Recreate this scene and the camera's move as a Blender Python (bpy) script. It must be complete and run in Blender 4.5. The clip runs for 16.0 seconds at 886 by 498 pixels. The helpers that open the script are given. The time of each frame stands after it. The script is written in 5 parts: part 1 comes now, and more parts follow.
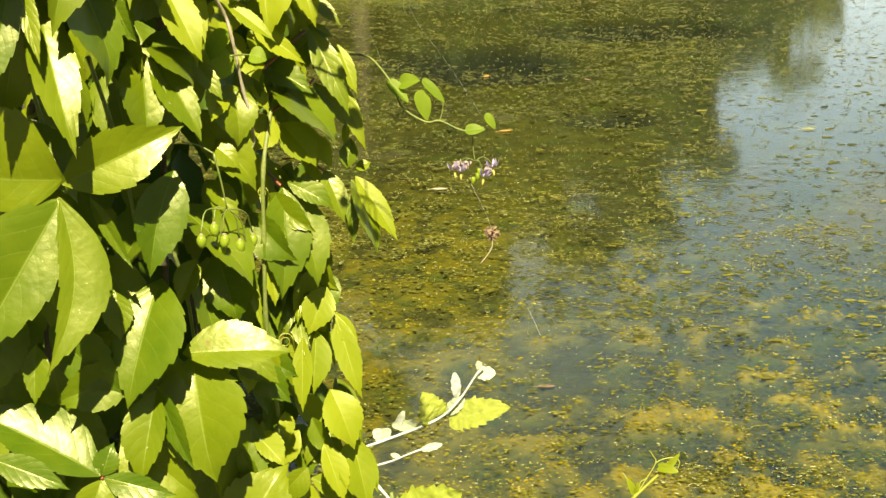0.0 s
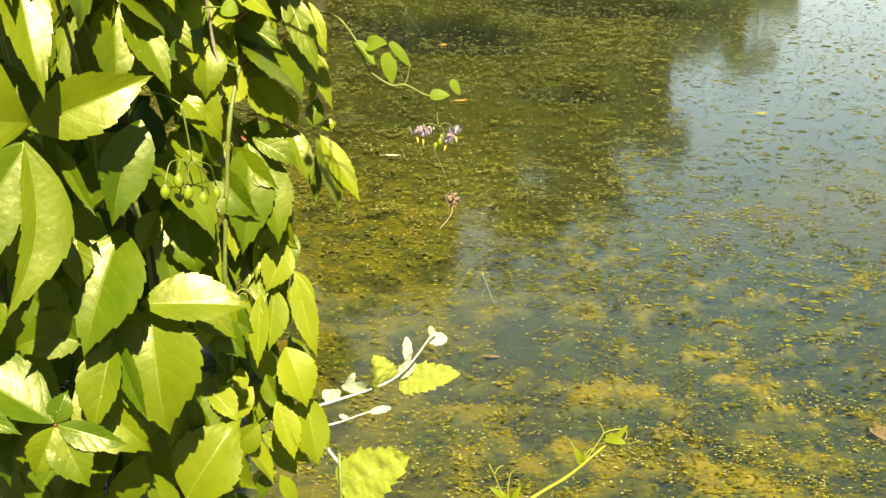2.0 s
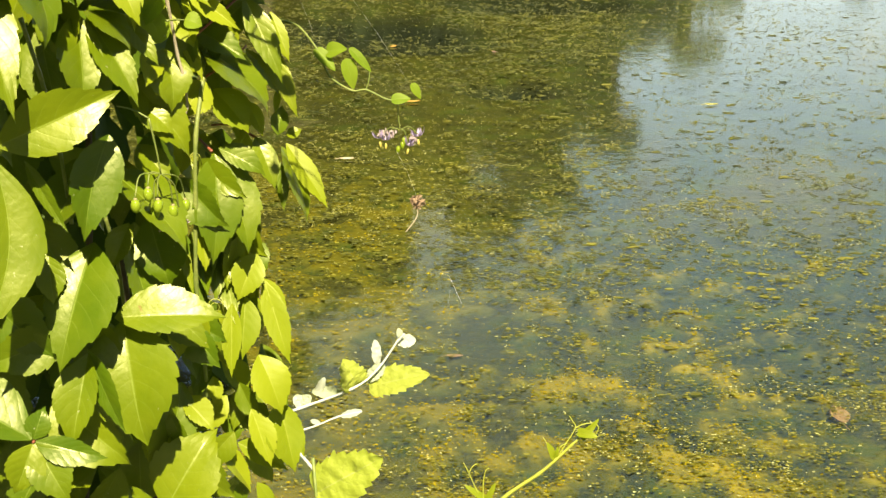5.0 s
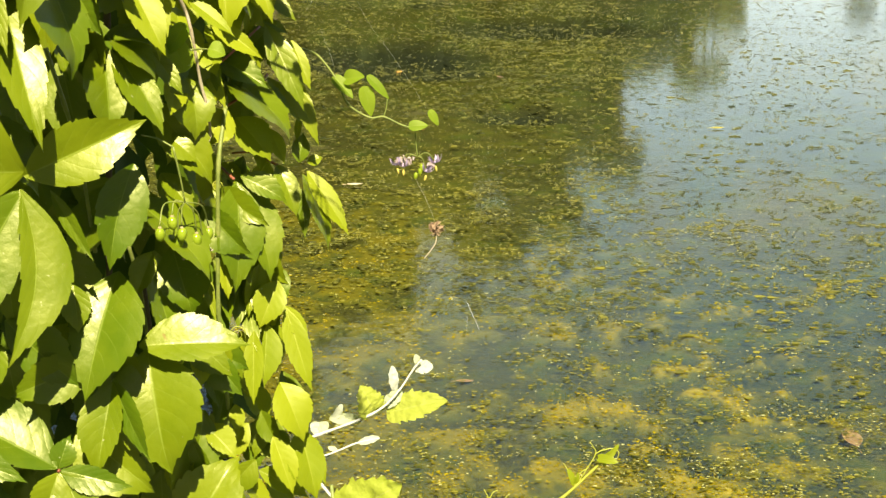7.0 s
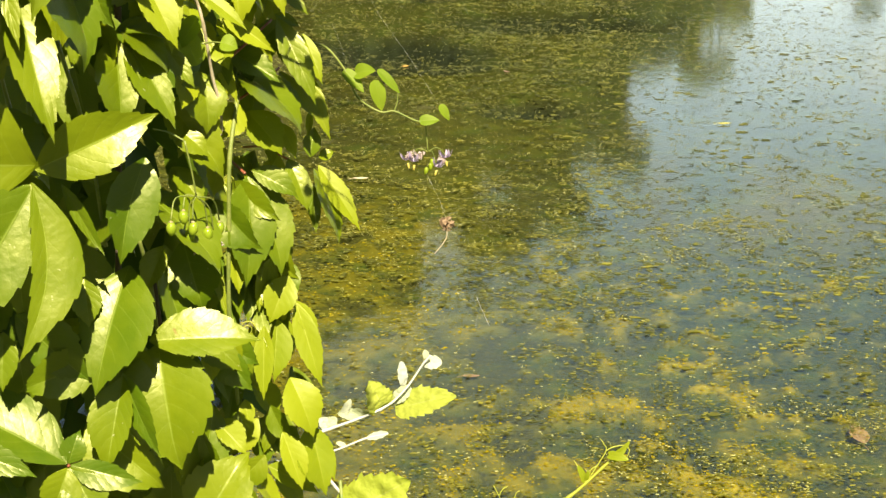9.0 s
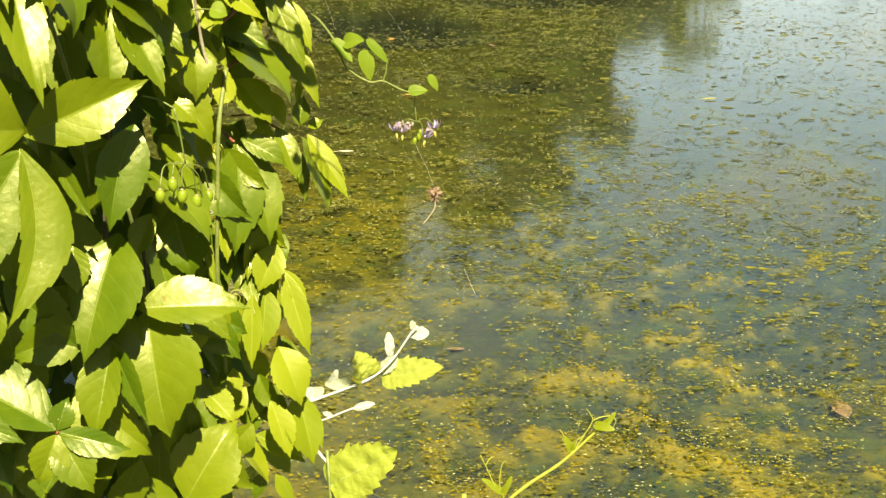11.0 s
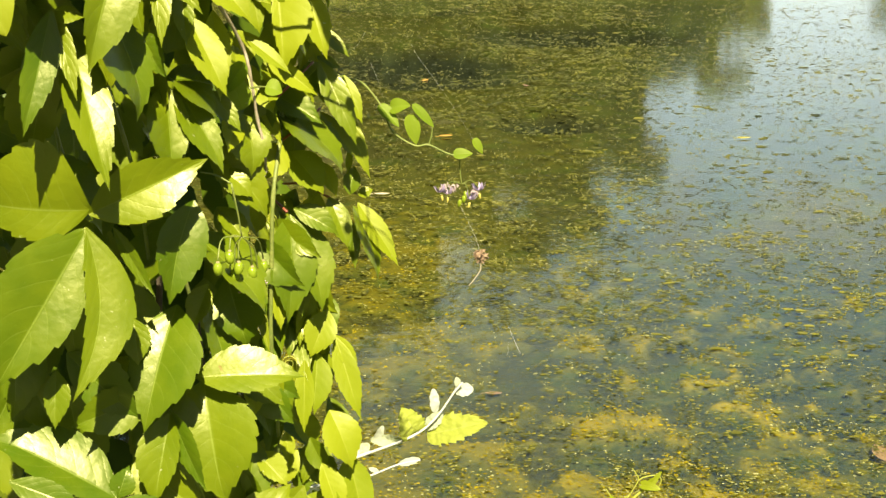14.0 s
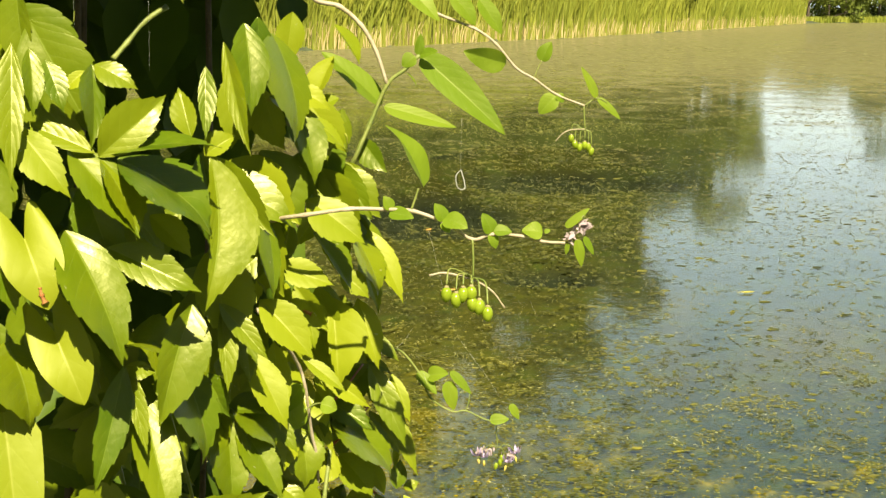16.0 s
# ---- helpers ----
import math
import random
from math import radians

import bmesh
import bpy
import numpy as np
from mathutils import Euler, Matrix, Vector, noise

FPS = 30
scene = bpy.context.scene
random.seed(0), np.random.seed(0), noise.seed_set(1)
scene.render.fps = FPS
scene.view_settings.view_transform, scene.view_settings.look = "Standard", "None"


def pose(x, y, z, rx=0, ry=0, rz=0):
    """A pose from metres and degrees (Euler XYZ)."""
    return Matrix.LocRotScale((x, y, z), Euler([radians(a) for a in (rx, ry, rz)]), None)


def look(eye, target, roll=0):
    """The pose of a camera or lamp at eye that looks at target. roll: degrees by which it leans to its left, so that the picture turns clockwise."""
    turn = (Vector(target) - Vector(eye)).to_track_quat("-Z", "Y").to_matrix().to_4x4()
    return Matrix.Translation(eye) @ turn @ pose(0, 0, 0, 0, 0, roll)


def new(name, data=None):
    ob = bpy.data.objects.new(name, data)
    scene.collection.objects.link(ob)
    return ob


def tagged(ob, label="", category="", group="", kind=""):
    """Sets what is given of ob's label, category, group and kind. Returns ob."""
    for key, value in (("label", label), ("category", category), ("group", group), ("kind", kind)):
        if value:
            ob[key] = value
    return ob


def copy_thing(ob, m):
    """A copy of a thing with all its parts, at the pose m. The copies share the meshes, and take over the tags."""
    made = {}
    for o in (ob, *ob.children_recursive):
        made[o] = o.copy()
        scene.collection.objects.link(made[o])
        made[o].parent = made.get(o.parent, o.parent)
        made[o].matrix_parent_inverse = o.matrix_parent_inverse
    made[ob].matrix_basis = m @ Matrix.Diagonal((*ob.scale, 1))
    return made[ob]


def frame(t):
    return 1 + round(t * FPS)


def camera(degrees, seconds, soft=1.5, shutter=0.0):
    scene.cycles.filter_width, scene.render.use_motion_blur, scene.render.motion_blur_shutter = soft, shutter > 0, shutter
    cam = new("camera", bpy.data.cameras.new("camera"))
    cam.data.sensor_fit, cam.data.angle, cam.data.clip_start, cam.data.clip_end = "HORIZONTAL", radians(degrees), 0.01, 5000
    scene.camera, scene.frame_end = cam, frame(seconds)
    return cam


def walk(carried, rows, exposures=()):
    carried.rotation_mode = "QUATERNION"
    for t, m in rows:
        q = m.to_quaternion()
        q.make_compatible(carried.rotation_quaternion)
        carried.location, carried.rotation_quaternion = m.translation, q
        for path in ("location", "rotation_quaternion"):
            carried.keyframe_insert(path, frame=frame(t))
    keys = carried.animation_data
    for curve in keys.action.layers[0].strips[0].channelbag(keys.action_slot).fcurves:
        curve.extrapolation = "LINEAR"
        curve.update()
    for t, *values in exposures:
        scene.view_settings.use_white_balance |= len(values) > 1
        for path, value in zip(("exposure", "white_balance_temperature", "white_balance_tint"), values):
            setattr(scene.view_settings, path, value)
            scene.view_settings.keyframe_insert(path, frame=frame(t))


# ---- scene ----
cam = camera(36.0, 16.0)
PATH = [
    (0, (0.073, -0.069, 1.571), (0.017, 1.855, 1.03), -0.6),
    (0.5, (0.07, -0.07, 1.567), (0.018, 1.855, 1.026), -0.3),
    (1, (0.067, -0.07, 1.564), (0.04, 1.853, 1.014), 1.2),
    (1.5, (0.063, -0.075, 1.567), (0.066, 1.842, 0.998), 2.0),
    (2, (0.06, -0.075, 1.568), (0.083, 1.838, 0.984), 2.7),
    (2.5, (0.056, -0.07, 1.566), (0.098, 1.84, 0.976), 2.0),
    (3, (0.052, -0.072, 1.568), (0.102, 1.84, 0.983), 1.9),
    (3.5, (0.051, -0.077, 1.565), (0.115, 1.835, 0.98), 1.6),
    (4, (0.046, -0.079, 1.569), (0.133, 1.83, 0.979), 1.8),
    (4.2, (0.048, -0.081, 1.57), (0.139, 1.828, 0.98), 1.3),
    (6.5, (0.037, -0.088, 1.577), (0.122, 1.833, 1.024), 1.1),
    (7, (0.032, -0.087, 1.575), (0.113, 1.835, 1.028), 0.8),
    (7.5, (0.033, -0.084, 1.571), (0.114, 1.838, 1.022), 0.7),
    (8, (0.031, -0.082, 1.574), (0.117, 1.837, 1.018), -0.3),
    (8.5, (0.029, -0.082, 1.575), (0.107, 1.838, 1.023), 0.3),
    (9, (0.026, -0.08, 1.574), (0.1, 1.84, 1.019), 1.0),
    (9.5, (0.022, -0.078, 1.57), (0.103, 1.838, 1.002), 1.8),
    (10, (0.022, -0.077, 1.568), (0.115, 1.835, 0.989), 1.7),
    (12.3, (0.02, -0.089, 1.573), (0.111, 1.819, 0.979), 1.0),
    (12.5, (0.018, -0.088, 1.573), (0.102, 1.821, 0.984), 0.6),
    (13, (0.013, -0.098, 1.581), (0.075, 1.817, 1.008), 0.2),
    (13.5, (0.01, -0.096, 1.586), (0.063, 1.823, 1.026), 0.3),
    (14, (0.006, -0.097, 1.604), (0.055, 1.828, 1.063), 0.8),
    (14.5, (-0.006, -0.093, 1.643), (0.043, 1.85, 1.171), 1.2),
    (15, (-0.023, -0.104, 1.698), (0.025, 1.854, 1.294), 1.5),
    (15.5, (-0.033, -0.1, 1.726), (0.015, 1.865, 1.36), 1.2),
    (16, (-0.042, -0.084, 1.764), (0.009, 1.883, 1.406), 0.9),
]
walk(cam, [(t, look(eye, target, roll)) for t, eye, target, roll in PATH], exposures=[(0.0, 0.75), (3.0, 0.80), (10.0, 0.80), (13.5, 0.80), (15.0, 0.85), (15.5, 0.78), (16.0, 0.75)])

# ---- world, sun ----
SUN_DIR = Vector((0.10, -0.67, 0.735)).normalized()
world = bpy.data.worlds.new("sky")
scene.world = world
world.use_nodes = True
sky = world.node_tree.nodes.new("ShaderNodeTexSky")
sky.sky_type, sky.sun_disc = "NISHITA", False
sky.sun_elevation = math.asin(SUN_DIR.z)
sky.sun_rotation = math.atan2(SUN_DIR.x, SUN_DIR.y)
sky.air_density, sky.dust_density = 1.0, 0.6
back = world.node_tree.nodes["Background"]
back.inputs["Strength"].default_value = 0.06
world.node_tree.links.new(sky.outputs[0], back.inputs["Color"])
sun = new("sun", bpy.data.lights.new("sun", "SUN"))
sun.data.energy, sun.data.angle, sun.data.color = 7.1, radians(0.53), (1.0, 0.90, 0.67)
sun.matrix_world = look(SUN_DIR * 50, (0, 0, 0))


# ---- materials ----
class Nodes:
    """A node tree with short ways to add nodes."""

    def __init__(self, name):
        self.mat = bpy.data.materials.new(name)
        self.mat.use_nodes = True
        self.tree = self.mat.node_tree
        self.tree.nodes.clear()
        self.out = self.tree.nodes.new("ShaderNodeOutputMaterial")

    def put(self, socket, value):
        if isinstance(value, bpy.types.NodeSocket):
            self.tree.links.new(value, socket)
        elif isinstance(value, tuple) and len(value) == 3 and socket.type == "RGBA":
            socket.default_value = (*value, 1)
        else:
            socket.default_value = value

    def add(self, kind, out=0, props=None, **inputs):
        n = self.tree.nodes.new("ShaderNode" + kind)
        for k, v in (props or {}).items():
            if k == "operation":
                n.operation = v
            elif k == "data_type":
                n.data_type = v
            elif k == "feature":
                n.feature = v
            elif k == "blend_type":
                n.blend_type = v
        for k, v in inputs.items():
            key = int(k[1:]) if k[0] == "i" and k[1:].isdigit() else k.replace("_", " ")
            self.put(n.inputs[key], v)
        return n.outputs[out]

    def math(self, op, a, b=0.0):
        return self.add("Math", props={"operation": op}, i0=a, i1=b)

    def mix(self, fac, a, b):
        return self.add("Mix", 2, {"data_type": "RGBA"}, i0=fac, i6=a, i7=b)

    def noise(self, scale, detail=4.0, vector=None, rough=0.6):
        kw = {"Vector": vector} if vector is not None else {}
        return self.add("TexNoise", 0, Scale=scale, Detail=detail, Roughness=rough, **kw)

    def step(self, x, lo, hi):
        return self.add("MapRange", 0, Value=x, From_Min=lo, From_Max=hi)

    def bump(self, height, strength, distance=0.001):
        return self.add("Bump", 0, Strength=strength, Distance=distance, Height=height)

    def done(self, shader):
        self.tree.links.new(shader, self.out.inputs["Surface"])
        return self.mat


def leaf_material(name, dark, light, vein, glow, gloss=0.38, veins=8.0, relief=0.5, see=0.24, depth=0.0012, shine=0.5):
    """A green leaf: fine pale veins from the blade's own coordinates, blotches, smooth cushions between the veins, light shining through."""
    n = Nodes(name)
    uv = n.add("TexCoord", 2)
    xyz = n.tree.nodes.new("ShaderNodeSeparateXYZ")
    n.put(xyz.inputs[0], uv)
    side = n.math("ABSOLUTE", n.math("SUBTRACT", n.math("MULTIPLY", xyz.outputs[0], 2.0), 1.0))
    rib = n.step(side, 0.030, 0.008)
    place = n.add("NewGeometry", 0)
    wander = n.math("MULTIPLY", n.math("SUBTRACT", n.noise(60.0, 2.0, place), 0.5), 0.16)
    run = n.math("SUBTRACT", n.math("ADD", n.math("MULTIPLY", xyz.outputs[1], veins), wander), n.math("MULTIPLY", n.math("POWER", side, 1.25), 1.7))
    wave = n.math("PINGPONG", run, 0.5)
    branch = n.math("MULTIPLY", n.step(wave, 0.035, 0.006), n.step(side, 0.95, 0.3))
    blotch = n.noise(30.0, 4.0, place)
    fine = n.noise(420.0, 3.0, place)
    tone = n.add("ObjectInfo", 5)
    col = n.mix(n.math("ADD", n.math("MULTIPLY", tone, 0.75), n.math("MULTIPLY", n.step(blotch, 0.35, 0.7), 0.25)), dark, light)
    col = n.mix(n.math("MULTIPLY", n.math("MAXIMUM", rib, n.math("MULTIPLY", branch, 0.45)), 0.42), col, vein)
    speck = n.step(n.noise(190.0, 2.0, place), 0.735, 0.76)
    col = n.mix(n.math("MULTIPLY", speck, 0.5), col, (0.42, 0.42, 0.22))
    burn = n.math("MULTIPLY", n.step(n.noise(48.0, 3.0, place), 0.73, 0.77), 0.6)
    col = n.mix(burn, col, (0.20, 0.10, 0.03))
    cushion = n.math("SQRT", n.math("MULTIPLY", wave, 2.0))
    quilt = n.math("ADD", n.math("MULTIPLY", cushion, 0.10), n.math("MULTIPLY", fine, 0.03))
    quilt = n.math("ADD", quilt, n.math("ADD", n.math("MULTIPLY", n.noise(55.0, 2.0, place), 0.55), n.math("MULTIPLY", n.noise(170.0, 2.0, place), 0.16)))
    nrm = n.bump(quilt, relief, depth)
    rough = n.math("ADD", gloss, n.math("MULTIPLY", blotch, 0.14))
    p = n.add("BsdfPrincipled", Base_Color=col, Roughness=rough, Normal=nrm, Specular_IOR_Level=shine, Specular_Tint=(1.0, 0.93, 0.48))
    through_col = n.mix(n.math("MULTIPLY", tone, 0.6), glow, vein)
    t = n.add("BsdfTranslucent", Color=through_col, Normal=nrm)
    return n.done(n.add("MixShader", i0=see, i1=p, i2=t))


def plain_material(name, a, b, scale, rough=0.6, relief=0.4, see=0.0, detail=5.0, dist=0.002):
    """A rough stuff of two tones at two scales, with relief."""
    n = Nodes(name)
    place = n.add("NewGeometry", 0)
    big = n.noise(scale, detail, place)
    small = n.noise(scale * 7, 3.0, place)
    col = n.mix(n.step(n.math("ADD", n.math("MULTIPLY", big, 0.7), n.math("MULTIPLY", small, 0.3)), 0.35, 0.65), a, b)
    p = n.add("BsdfPrincipled", Base_Color=col, Roughness=rough, Normal=n.bump(small, relief, dist))
    if see:
        t = n.add("BsdfTranslucent", Color=col)
        p = n.add("MixShader", i0=see, i1=p, i2=t)
    return n.done(p)


def island_material(name, a, b, rough=0.6, see=0.25, patch=2.0, skew=1.0):
    """Many small pieces in one mesh, each of its own tone."""
    n = Nodes(name)
    one = n.add("NewGeometry", 8)
    place = n.add("NewGeometry", 0)
    f = n.math("ADD", n.math("MULTIPLY", n.math("POWER", one, skew), 0.65), n.math("MULTIPLY", n.step(n.noise(patch, 3.0, place), 0.35, 0.65), 0.35))
    col = n.mix(f, a, b)
    p = n.add("BsdfPrincipled", Base_Color=col, Roughness=rough, Specular_IOR_Level=0.2)
    t = n.add("BsdfTranslucent", Color=col)
    return n.done(n.add("MixShader", i0=see, i1=p, i2=t))


LEAF = {
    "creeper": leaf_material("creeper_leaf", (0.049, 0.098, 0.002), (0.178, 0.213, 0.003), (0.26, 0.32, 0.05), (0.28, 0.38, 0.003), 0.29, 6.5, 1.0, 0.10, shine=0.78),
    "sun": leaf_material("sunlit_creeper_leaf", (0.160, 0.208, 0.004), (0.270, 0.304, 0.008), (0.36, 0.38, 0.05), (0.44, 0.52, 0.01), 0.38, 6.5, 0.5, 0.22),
    "heart": leaf_material("heart_leaf", (0.180, 0.222, 0.006), (0.245, 0.278, 0.012), (0.32, 0.33, 0.05), (0.44, 0.46, 0.01), 0.40, 5.0, 0.5, 0.2),
    "night": leaf_material("nightshade_leaf", (0.13, 0.21, 0.008), (0.22, 0.30, 0.015), (0.28, 0.36, 0.07), (0.30, 0.44, 0.02), 0.45, 7.0, 0.7, 0.38),
    "poplar": leaf_material("poplar_leaf", (0.42, 0.47, 0.24), (0.68, 0.69, 0.58), (0.72, 0.72, 0.62), (0.50, 0.55, 0.12), 0.7, 5.0, 0.9, 0.3, 0.005),
    "maple": leaf_material("lobed_leaf", (0.29, 0.35, 0.02), (0.42, 0.46, 0.07), (0.52, 0.55, 0.20), (0.55, 0.60, 0.05), 0.55, 5.0, 1.0, 0.35, 0.006),
}
LEAF["spear"] = LEAF["heart"]
GREEN_STEM = plain_material("green_stem", (0.13, 0.18, 0.03), (0.26, 0.28, 0.06), 60, 0.5)
BARK_PALE = plain_material("pale_stem", (0.34, 0.27, 0.15), (0.52, 0.44, 0.30), 60, 0.6)
BARK_DARK = plain_material("dark_bark", (0.05, 0.038, 0.022), (0.12, 0.09, 0.05), 40, 0.85, 0.8)
RED_STALK = plain_material("red_stalk", (0.24, 0.06, 0.035), (0.34, 0.13, 0.05), 60, 0.45)
WOOLLY = plain_material("woolly_white_stem", (0.52, 0.52, 0.44), (0.68, 0.68, 0.61), 120, 0.9, 0.6)
YELLOW_STEM = plain_material("yellow_green_stem", (0.30, 0.33, 0.03), (0.42, 0.42, 0.05), 60, 0.5)
BERRY = plain_material("green_berry", (0.22, 0.31, 0.012), (0.32, 0.40, 0.025), 160, 0.22, 0.05, 0.2)
CALYX = plain_material("calyx", (0.25, 0.22, 0.08), (0.36, 0.30, 0.14), 200, 0.7)
PETAL = plain_material("violet_petal", (0.50, 0.36, 0.62), (0.66, 0.54, 0.74), 300, 0.6, 0.2, 0.35)
CONE = plain_material("yellow_cone", (0.55, 0.44, 0.06), (0.66, 0.54, 0.12), 300, 0.5)
DRY = plain_material("dry_brown", (0.20, 0.12, 0.06), (0.42, 0.30, 0.18), 200, 0.85)
PALE_DRY = plain_material("withered_petal", (0.42, 0.30, 0.30), (0.60, 0.50, 0.48), 300, 0.85, 0.4, 0.2)
SCAR = plain_material("leaf_scar", (0.30, 0.10, 0.02), (0.42, 0.19, 0.05), 200, 0.8)
SILK = plain_material("silk", (0.5, 0.5, 0.45), (0.62, 0.62, 0.58), 300, 0.35)
FALLEN = [plain_material("fallen_leaf_%s" % k, a, b, 60, 0.5, 0.4, 0.15) for k, a, b in
          (("orange", (0.62, 0.30, 0.04), (0.72, 0.45, 0.10)), ("cream", (0.70, 0.58, 0.38), (0.78, 0.68, 0.48)),
           ("yellow", (0.55, 0.48, 0.03), (0.66, 0.58, 0.06)), ("pink", (0.26, 0.14, 0.10), (0.38, 0.24, 0.19)), ("rosy", (0.28, 0.17, 0.13), (0.40, 0.27, 0.21)))]
SOIL = plain_material("bank_soil", (0.036, 0.044, 0.016), (0.080, 0.100, 0.032), 3.0, 0.95, 0.7, 0.0, 8.0, 0.02)
TREE_LEAF = island_material("tree_foliage", (0.025, 0.042, 0.006), (0.075, 0.095, 0.014), 0.6, 0.3, 0.3)
WILLOW_LEAF = island_material("willow_foliage", (0.07, 0.10, 0.012), (0.18, 0.21, 0.03), 0.6, 0.3, 0.3)
THICKET = island_material("shaded_creeper_leaf", (0.045, 0.085, 0.004), (0.10, 0.15, 0.007), 0.5, 0.2, 8.0)
REED = island_material("reed_blade", (0.19, 0.235, 0.025), (0.36, 0.365, 0.05), 0.6, 0.35, 0.25)
STRAW = island_material("dry_reed", (0.45, 0.34, 0.14), (0.66, 0.54, 0.26), 0.8, 0.2, 0.4)
WEED = island_material("duckweed", (0.014, 0.023, 0.002), (0.32, 0.295, 0.030), 0.45, 0.15, 2.2, 2.0)
SCUM = island_material("algae_scum", (0.16, 0.145, 0.040), (0.31, 0.275, 0.085), 0.7, 0.1, 0.4)
OCHRE = island_material("ochre_algae", (0.13, 0.106, 0.001), (0.38, 0.305, 0.004), 0.8, 0.2, 3.0)
WEED_RAFT = island_material("raft_weed", (0.018, 0.026, 0.003), (0.215, 0.21, 0.030), 0.42, 0.15, 2.2, 1.6)
WEED_PALE = island_material("pale_duckweed", (0.36, 0.36, 0.10), (0.56, 0.55, 0.23), 0.45, 0.15, 3.0)


def haze_material():
    """Thin bright haze: thick and white low down, thinner higher up and coloured blue to brighten the mirrored sky."""
    n = Nodes("cloud_haze")
    place = n.add("NewGeometry", 0)
    xyz = n.tree.nodes.new("ShaderNodeSeparateXYZ")
    n.put(xyz.inputs[0], n.add("VectorMath", props={"operation": "NORMALIZE"}, i0=place))
    soft = n.math("SUBTRACT", n.noise(0.0032, 4.0, place), 0.5)
    high = n.step(n.math("ADD", xyz.outputs[2], n.math("MULTIPLY", soft, 0.10)), 0.06, 0.33)
    col = n.mix(high, (0.55, 0.65, 0.79), (0.40, 0.64, 1.0))
    puff = n.step(n.noise(0.0042, 5.0, place, 0.55), 0.50, 0.66)
    col = n.mix(n.math("MULTIPLY", puff, 0.7), col, (0.80, 0.78, 0.78))
    thick = n.math("MAXIMUM", n.math("SUBTRACT", 0.95, n.math("MULTIPLY", high, 0.55)), n.math("MULTIPLY", puff, 0.55))
    return n.done(n.add("MixShader", i0=thick, i1=n.add("BsdfTransparent"), i2=n.add("BsdfDiffuse", Color=col)))


def water_material():
    """Clear pond water: the mirror grows towards grazing, the rest looks through to the weed below."""
    n = Nodes("water")
    place = n.add("NewGeometry", 0)
    wave = n.math("ADD", n.noise(5.0, 3.0, place), n.math("MULTIPLY", n.noise(22.0, 2.0, place), 0.25))
    nrm = n.bump(wave, 0.10, 0.01)
    fres = n.add("Fresnel", 0, IOR=1.333, Normal=nrm)
    see = n.add("BsdfTransparent", Color=(0.84, 0.86, 0.46))
    gloss = n.add("BsdfGlossy", Color=(1.0, 1.0, 1.0), Roughness=0.06, Normal=nrm)
    clear = n.add("MixShader", i0=fres, i1=see, i2=gloss)
    # thin scum that the wind has gathered over the far half of the pond
    xyz = n.tree.nodes.new("ShaderNodeSeparateXYZ")
    n.put(xyz.inputs[0], place)
    far = n.step(xyz.outputs[1], 16.0, 38.0)
    streak = n.noise(0.9, 7.0, place, 0.68)
    cover = n.step(n.math("ADD", n.math("MULTIPLY", far, 0.42), streak), 0.60, 0.86)
    tone = n.noise(3.0, 4.0, place)
    film = n.add("BsdfDiffuse", Color=n.mix(n.step(tone, 0.35, 0.65), (0.13, 0.120, 0.048), (0.21, 0.195, 0.085)))
    return n.done(n.add("MixShader", i0=n.math("MULTIPLY", cover, 0.80), i1=clear, i2=film))


def algae_material():
    """Weed under the water: ochre tufts that grow highest; between them light lost in murk is put into darker colour.
    """
    n = Nodes("submerged_algae")
    place = n.add("NewGeometry", 0)
    xyz = n.tree.nodes.new("ShaderNodeSeparateXYZ")
    n.put(xyz.inputs[0], place)
    x, y = xyz.outputs[0], xyz.outputs[1]
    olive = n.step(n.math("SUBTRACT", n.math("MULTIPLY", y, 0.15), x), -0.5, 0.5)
    near = n.step(y, 7.5, 4.0)
    broad = n.noise(1.1, 3.0, place)
    clump = n.noise(12.0, 5.0, place, 0.6)
    tuft = n.noise(42.0, 5.0, place)
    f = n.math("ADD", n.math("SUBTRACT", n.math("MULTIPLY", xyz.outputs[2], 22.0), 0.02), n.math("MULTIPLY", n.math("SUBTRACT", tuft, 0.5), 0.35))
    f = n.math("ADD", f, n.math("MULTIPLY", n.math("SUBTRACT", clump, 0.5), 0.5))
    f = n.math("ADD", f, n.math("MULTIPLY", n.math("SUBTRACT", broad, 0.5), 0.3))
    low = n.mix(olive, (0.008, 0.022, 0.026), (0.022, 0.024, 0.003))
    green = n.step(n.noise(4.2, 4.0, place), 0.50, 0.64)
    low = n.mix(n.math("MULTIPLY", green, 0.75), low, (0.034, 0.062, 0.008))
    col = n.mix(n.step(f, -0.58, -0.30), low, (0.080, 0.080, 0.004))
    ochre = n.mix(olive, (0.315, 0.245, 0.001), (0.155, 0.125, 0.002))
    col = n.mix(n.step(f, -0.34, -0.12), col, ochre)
    col = n.mix(n.math("MULTIPLY", n.step(tuft, 0.50, 0.64), 0.55), col, (0.085, 0.085, 0.005))
    thread = n.noise(130.0, 4.0, place)
    col = n.mix(n.math("MULTIPLY", n.step(thread, 0.52, 0.68), 0.5), col, (0.14, 0.115, 0.006))
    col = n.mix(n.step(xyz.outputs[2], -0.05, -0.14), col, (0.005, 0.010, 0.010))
    p = n.add("BsdfPrincipled", Base_Color=col, Roughness=0.9, Normal=n.bump(tuft, 0.5, 0.006))
    return n.done(p)


WATER, ALGAE, HAZE = water_material(), algae_material(), haze_material()


